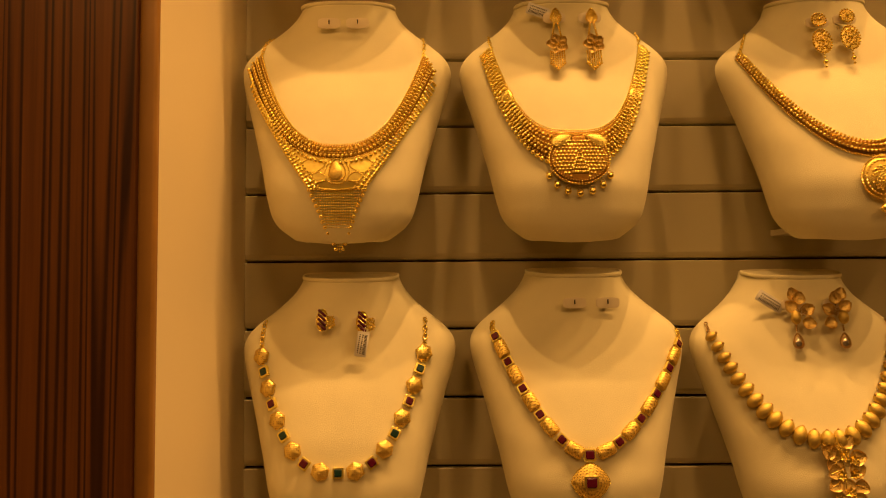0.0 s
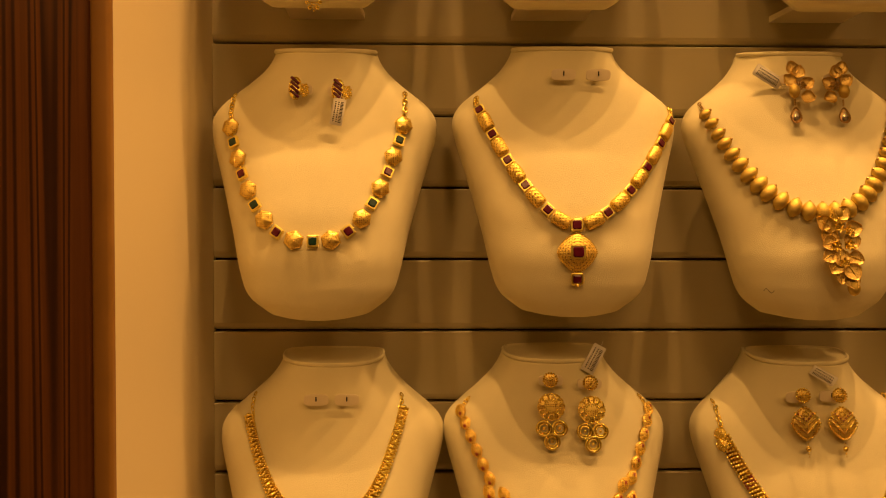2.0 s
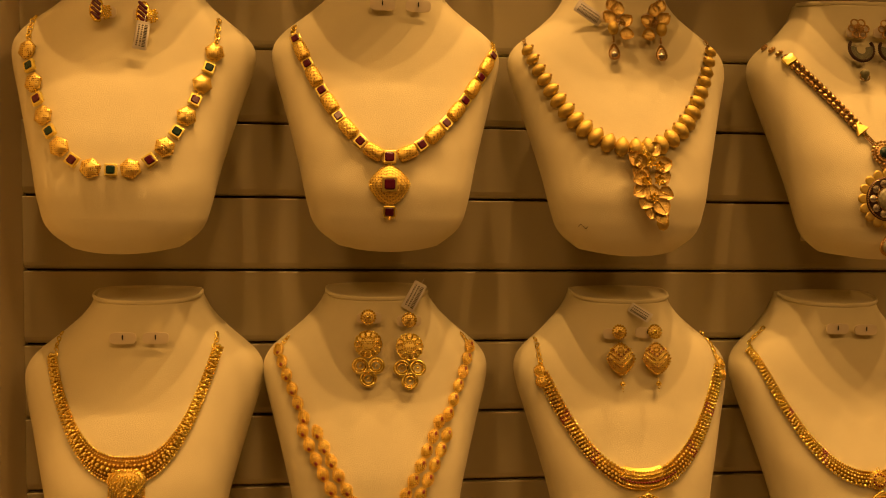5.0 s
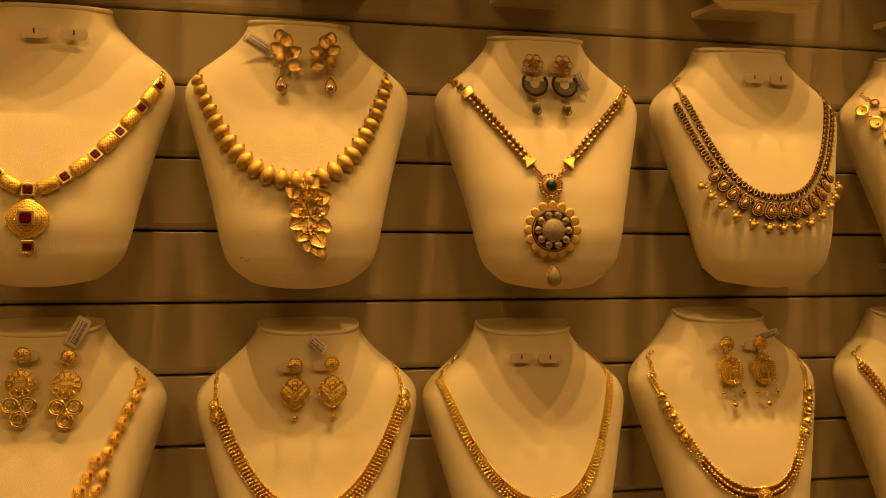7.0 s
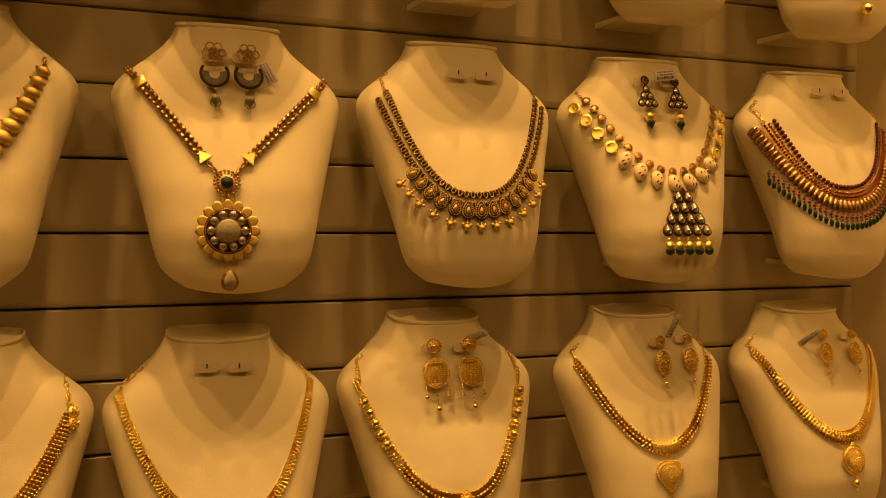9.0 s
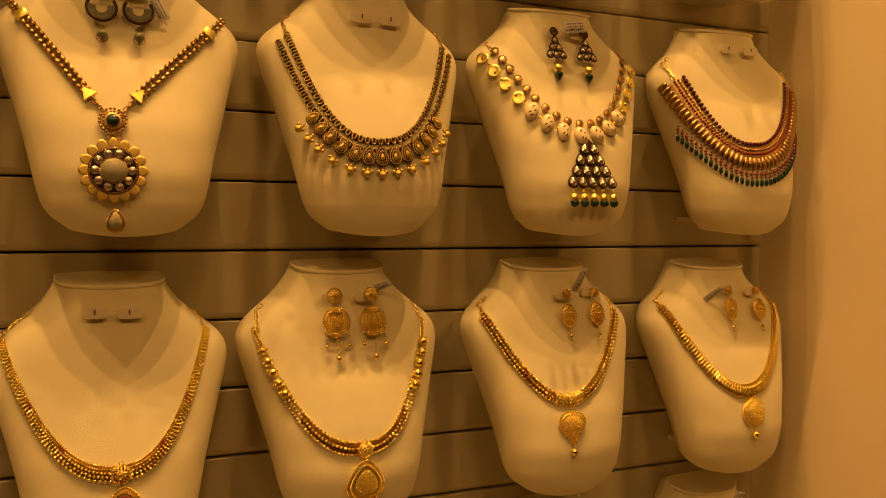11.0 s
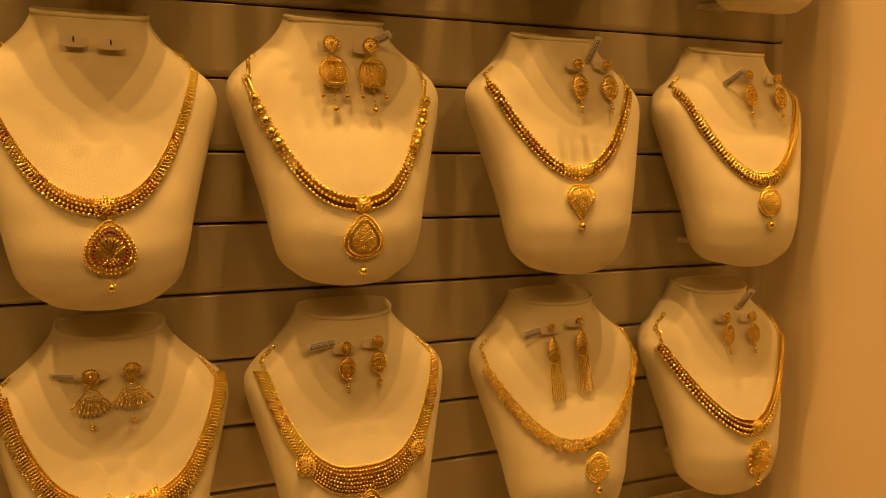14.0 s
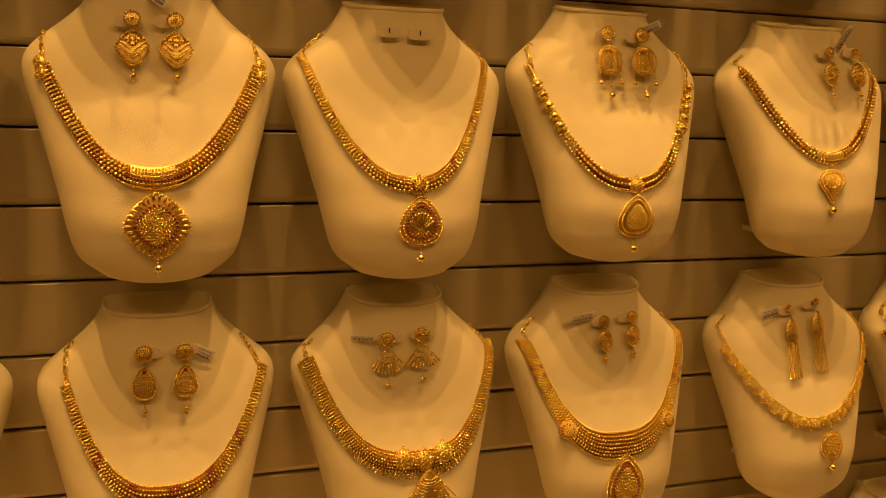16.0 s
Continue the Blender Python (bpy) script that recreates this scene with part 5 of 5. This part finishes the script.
pendant(n, b, 9, 48, "soft", 25, 26, 3.0, 1.3, 90, 1.0, drop=13, accent="enamel", ridge=True, label="large round gold pendant with a ridged edge")
pair(b, -5, 25, 209, "leafdrop", 54, label="pointed gold drop earring with enamel chevrons")
tag_thing(b, 14, 226, -35, 18, 7, 10, .9)

b = Bust("C", 4, ((-11, 210), (17, 209)), "a beaded gold collar with a pear pendant")
n = necklace(b, "tapering beaded gold collar with a pear-shaped pendant")
INNER, OUTER = (-82, 188, 78, 191, 5, 86, 2.35), (-86, 184, 82, 187, 5, 74, 2.45)
stripe(n, b, INNER, OUTER, [(0, .9), (.22, .8), (.45, 1.2), (.72, 1.3), (1, 1.6)], arch=1.0, accents=((.22, .012), (.36, .012), (.64, .012), (.78, .012)))
ends(n, b, INNER, r=1.7, drop=16)
pendant(n, b, 7, 79, "round", 8, 8, 3, 1.0, 22, 1.0, lift=2.2, second=True, accent="enamel", label="gold boss at the centre")
pendant(n, b, 9, 47, "pear", 20.5, 22.5, 2.0, 1.25, 26, .9, drop=13, accent="enamel", fan=9, label="pear-shaped gold pendant with a fan relief")

b = Bust("C", 5, ((-9, 217), (24, 217)), "a triple bead strand with a round pendant")
n = necklace(b, "triple strand of gold beads with ridged balls and a round pendant")
INNER, OUTER = (-78, 188, 76, 191, 9, 85, 2.45), (-82, 183, 81, 186, 9, 74, 2.5)
stripe(n, b, INNER, OUTER, [(0, 1.5), (.5, 1.5), (1, 1.5)], arch=.6, span=(.2, .8))
for lo, hi in ((.075, .215), (.785, .925)):
    q, t, m, s = strand(b, INNER, 10.2, 4.4, OUTER, .5, (lo, hi))
    for i in range(len(q)):
        bb = basis_of(t[i], m[i])
        sp = Spot(q[i], bb)
        g = sp.put(Bag(), BALL, (0, 0, 0), 4.8)
        for k in range(10):
            a = 2 * math.pi * k / 10
            for j in (-1, 0, 1):
                c = math.cos(j * .75) * 4.9
                sp.put(g, TINY, (math.sin(j * .75) * 4.9, math.cos(a) * c, math.sin(a) * c), .95)
        part("ridged_ball", g, M["gold"], n, "ridged gold ball")
for lo, hi in ((0, .07), (.93, 1.0)):
    part("chain", beads(Bag(), b, INNER, 2.0, OUTER, .5, step=3.6, lift=1.6, span=(lo, hi), form=LINK), M["gold"], n, "thin gold link chain")
ends(n, b, (-77, 186, 76, 190, 0, 0, 1), r=1.8, drop=20)
pendant(n, b, 10, 78, "round", 7, 7, 3, .9, 16, .9, lift=2.4, label="gold boss at the centre")
pendant(n, b, 10, 49, "pear", 19.5, 21, 3.0, 1.2, 90, .95, drop=14, label="round granulated gold pendant")
pair(b, -8, 26, 219, "jhumka", 62, label="round gold cage earring with hanging beads")
tag_thing(b, 36, 226, 32, 18, 6, 9, .7)

b = Bust("C", 6, ((8, 212), (43, 214)), "a gold bead collar with a heart pendant")
n = necklace(b, "triple bead gold collar with a small heart pendant")
INNER, OUTER = (-78, 194, 70, 194, -4, 110, 2.0), (-82, 186, 76, 186, -4, 100, 2.05)
stripe(n, b, INNER, OUTER, [(0, 1.6), (.5, 1.6), (1, 1.6)], arch=.8, accents=((.3, .012), (.7, .012)))
part("tube", Bag().add(ribbon(b, (INNER[0], INNER[1], INNER[2], INNER[3], -4, 112, 2.0), (OUTER[0], OUTER[1], OUTER[2], OUTER[3], -4, 98, 2.05), 2.2, 6, (.40, .60), 2.0)), M["plate"], n, "ribbed gold tube")
part("tube_ribbing", beads(beads(Bag(), b, INNER, 1.1, OUTER, .2, step=4, lift=4.2, span=(.4, .6)), b, INNER, 1.1, OUTER, .8, step=4, lift=4.2, span=(.4, .6)), M["gold"], n)
ends(n, b, INNER, r=1.7, drop=12)
pendant(n, b, -3, 80, "heart", 15.5, 18, 4, 1.2, 50, 1.1, drop=15, label="heart-shaped granulated gold pendant")
pair(b, 8, 43, 213, "oval", 52, size=.8, label="small oval gold drop earring")
tag_thing(b, 26, 228, 82, 22, 6, 12, .5)

b = Bust("C", 7, ((1, 211), (42, 208)), "a ribbed gold collar with a round pendant")
n = necklace(b, "ribbed gold collar with a small round pendant")
INNER, OUTER = (-76, 196, 74, 192, 4, 104, 2.1), (-80, 186, 80, 184, 4, 90, 2.15)
stripe(n, b, INNER, OUTER, [(0, 1.3), (.33, 1.6), (.67, 1.6), (1, 1.3)], arch=2.0, flat=.9)
q, t, m, s = strand(b, INNER, 4.0, 2.6, OUTER, .5, (.15, .85))
g = Bag()
for i in range(len(q)):
    g.add(BALL, q[i], basis_of(t[i], m[i]), np.array([1.3, 6.6, 2.4]) / 1000)
part("ribbing", g, M["gold"], n)
ends(n, b, INNER, r=1.8, drop=12)
pendant(n, b, 9, 73, "round", 15.5, 16, 5, 1.2, 60, 1.1, drop=16, label="half-ball gold pendant")
pair(b, 0, 42, 211, "oval", 50, hb=209, size=.8, label="small gold leaf drop earring")
tag_thing(b, -20, 208, 52, 20, 6, 11, .6)

# ---- the fourth row ----
b = Bust("D", 2, PLAIN, "a gold collar")
n = necklace(b, "slim beaded gold collar on a bust")
INNER, OUTER = (-70, 180, 70, 180, 0, 92, 2.4), (-76, 172, 76, 172, 0, 78, 2.4)
stripe(n, b, INNER, OUTER, rows_of(4, 1.1))
ends(n, b, INNER)
Bust("D", 1, PLAIN, "no visible jewellery")

b = Bust("D", 3, ((-1, 206), (30, 207)), "a graduated gold bead collar")
n = necklace(b, "graduated gold bead collar with dark red enamel dots")
INNER, OUTER = (-64, 180, 86, 184, 9, 98, 2.6), (-70, 177, 92, 180, 9, 80, 2.5)
stripe(n, b, INNER, OUTER, [(0, 1.0), (.18, 1.0), (.38, 1.2), (.6, 1.2), (.8, 1.0), (1, 1.5)], arch=1.4, accents=((.24, .02), (.38, .02), (.5, .03), (.62, .02), (.76, .02)))
ends(n, b, (-66, 176, 88, 180, 0, 0, 1), r=2.2, drop=30)
pair(b, -4, 27, 206, "peardrop", 54, hb=206, size=1.1, label="pear-shaped openwork gold earring")
tag_thing(b, 40, 203, -28, 15, 8, 8)

b = Bust("D", 4, ((-10, 207), (21, 209)), "a thick gold collar with a fan pendant")
n = necklace(b, "thick ribbed gold collar with three bosses and a fan pendant")
INNER, OUTER = (-78, 187, 88, 190, 10, 106, 3.1), (-88, 180, 97, 184, 12, 87, 2.9)
stripe(n, b, INNER, OUTER, [(0, 1.0), (.15, 1.0), (.3, 1.1), (.45, 1.1), (.6, 1.1), (.75, 1.0), (.9, 1.2), (1.06, 1.6)], arch=3.5)
part("beaded_fringe", beads(Bag(), b, INNER, 1.3, OUTER, 1.22, step=3.8, lift=1.4), M["gold"], n)
ends(n, b, (-82, 178, 90, 184, 0, 0, 1), r=2.0, drop=18)
for x, h in ((-3, 100), (15, 98), (32, 102)):
    pendant(n, b, x, h, "round", 9, 9, 3.5, 1.1, 24, 1.1, lift=3.0, label="gold floral boss")
sp = Spot(*b.tilted(19, 66, 0.0025))
pd = part("fan_pendant", sp.put(Bag(), dome("fan", .024, .026, .003), (0, 0, 0), 1000), M["plate"], n, "fan-shaped beaded gold pendant")
g = Bag()
for i in range(15):
    a = radians(-42 + 6 * i)
    for j in range(17):
        r = 10 + 2.6 * j
        sp.put(g, TINY, (math.sin(a) * r, 24 - math.cos(a) * r, 3.2), 1.0 + .02 * j)
part("fan_relief", g, M["gold"], pd)
pair(b, -13, 19, 206, "fan", 46, hb=209, label="fan-shaped gold earring with small hanging beads")
tag_thing(b, -34, 207, 2, 18, 3, 8, .5)

b = Bust("D", 5, ((-5, 211), (24, 214)), "a broad gold collar with pear pendant")
n = necklace(b, "broad gold bead collar with red bosses and a large pear pendant")
INNER, OUTER = (-74, 188, 81, 189, 3, 104, 2.9), (-84, 187, 91, 188, 3, 80, 2.8)
stripe(n, b, INNER, OUTER, rows_of(8, 1.22, 1.0), arch=2.0, accents=((.10, .01), (.13, .012), (.17, .012), (.83, .012), (.87, .012)))
part("edge_wire", beads(beads(Bag(), b, INNER, .8, OUTER, -.04, lift=1.4), b, INNER, .9, OUTER, 1.05, lift=1.4), M["leaf"], n)
ends(n, b, (-77, 186, 86, 188, 0, 0, 1), r=2.0, drop=26)
for x, h in ((-47, 108), (55, 110)):
    pendant(n, b, x, h, "round", 9, 9, 3.0, 1.0, 22, 1.0, lift=2.8, accent="enamel", label="gold boss with a dark red rim")
pendant(n, b, 8, 54, "pear", 22, 30, 3.0, 1.3, 110, 1.2, lift=1.6, accent="enamel", label="large pear-shaped gold pendant")
pair(b, -4, 25, 212, "oval", 43, hb=215, size=.9, label="rounded gold drop earring")
tag_thing(b, -25, 215, 4, 24, 6, 8, -.2)

b = Bust("D", 6, ((-15, 211), (16, 217)), "a gold flower link necklace")
n = necklace(b, "knotted gold flower link necklace with a round pendant")
SPEC = (-80, 168, 88, 172, 5, 94, 2.2)
q, t, m, s = strand(b, SPEC, 6.6, 2.4)
for i in range(len(q)):
    bb = basis_of(t[i], m[i])
    sp = Spot(q[i] + bb[:, 1] * (.0012 if i % 2 else -.0012), bb)
    w = (3.2 if i % 2 else 4.6) + 1.5 * math.sin(math.pi * s[i])
    g = rim(Bag(), sp, "round", w, w, 1.25, 9, z=.2)
    sp.put(g, RING, (0, 0, .8), w * .8)
    sprinkle(g, sp, "round", w * .5, w * .5, .95, 6, z0=1.4, rise=1)
    for k in range(0 if i % 2 else 6):
        sp.put(g, RING, (math.cos(k * 1.047) * w * .8, math.sin(k * 1.047) * w * .8, 1.4), w * .42)
    if i % 2:
        sp.put(g, BALL, (0, -w, 1.0), 1.6)
    part("flower_link", g, M["gold"], n, "knotted gold flower link")
ends(n, b, SPEC, r=1.8, drop=28)
pendant(n, b, 22, 68, "round", 14.5, 15, 3.5, 1.2, 40, 1.2, drop=14, label="round gold pendant with a crescent")
pair(b, -15, 17, 214, "tassel", 78, hb=220, size=.75, label="gold tassel earring with fine chains")
tag_thing(b, -34, 208, 14, 17, 7, 8)

b = Bust("D", 7, ((-5, 208), (30, 206)), "a gold bead collar with an oval pendant")
n = necklace(b, "broad gold bead collar with a large round ridged pendant")
INNER, OUTER = (-79, 180, 80, 180, 16, 92, 1.85), (-85, 172, 88, 172, 16, 76, 1.9)
stripe(n, b, INNER, OUTER, [(0, 1.1), (.3, 1.6), (.64, 1.8), (1, 2.1)], arch=1.6)
ends(n, b, INNER, r=2.2, drop=26)
pendant(n, b, 19, 84, "round", 8, 8, 3, 1.0, 22, 1.0, lift=2.6, label="gold boss at the centre")
pendant(n, b, 22, 48, "round", 18, 21, 7, 1.5, 80, 1.3, drop=14, ridge=True, label="large domed gold pendant with ridges")
pair(b, -4, 31, 209, "oval", 44, hb=207, size=.8, label="small gold leaf drop earring")
tag_thing(b, 22, 228, 76, 22, 8, 12, .5)

# ---- the fifth row, below ----
Bust("E", 7, (), "no visible jewellery")
Bust("E", 6, (), "no visible jewellery")

for c in range(1, 8):
    Bust("TOP", c, (), "no visible jewellery")
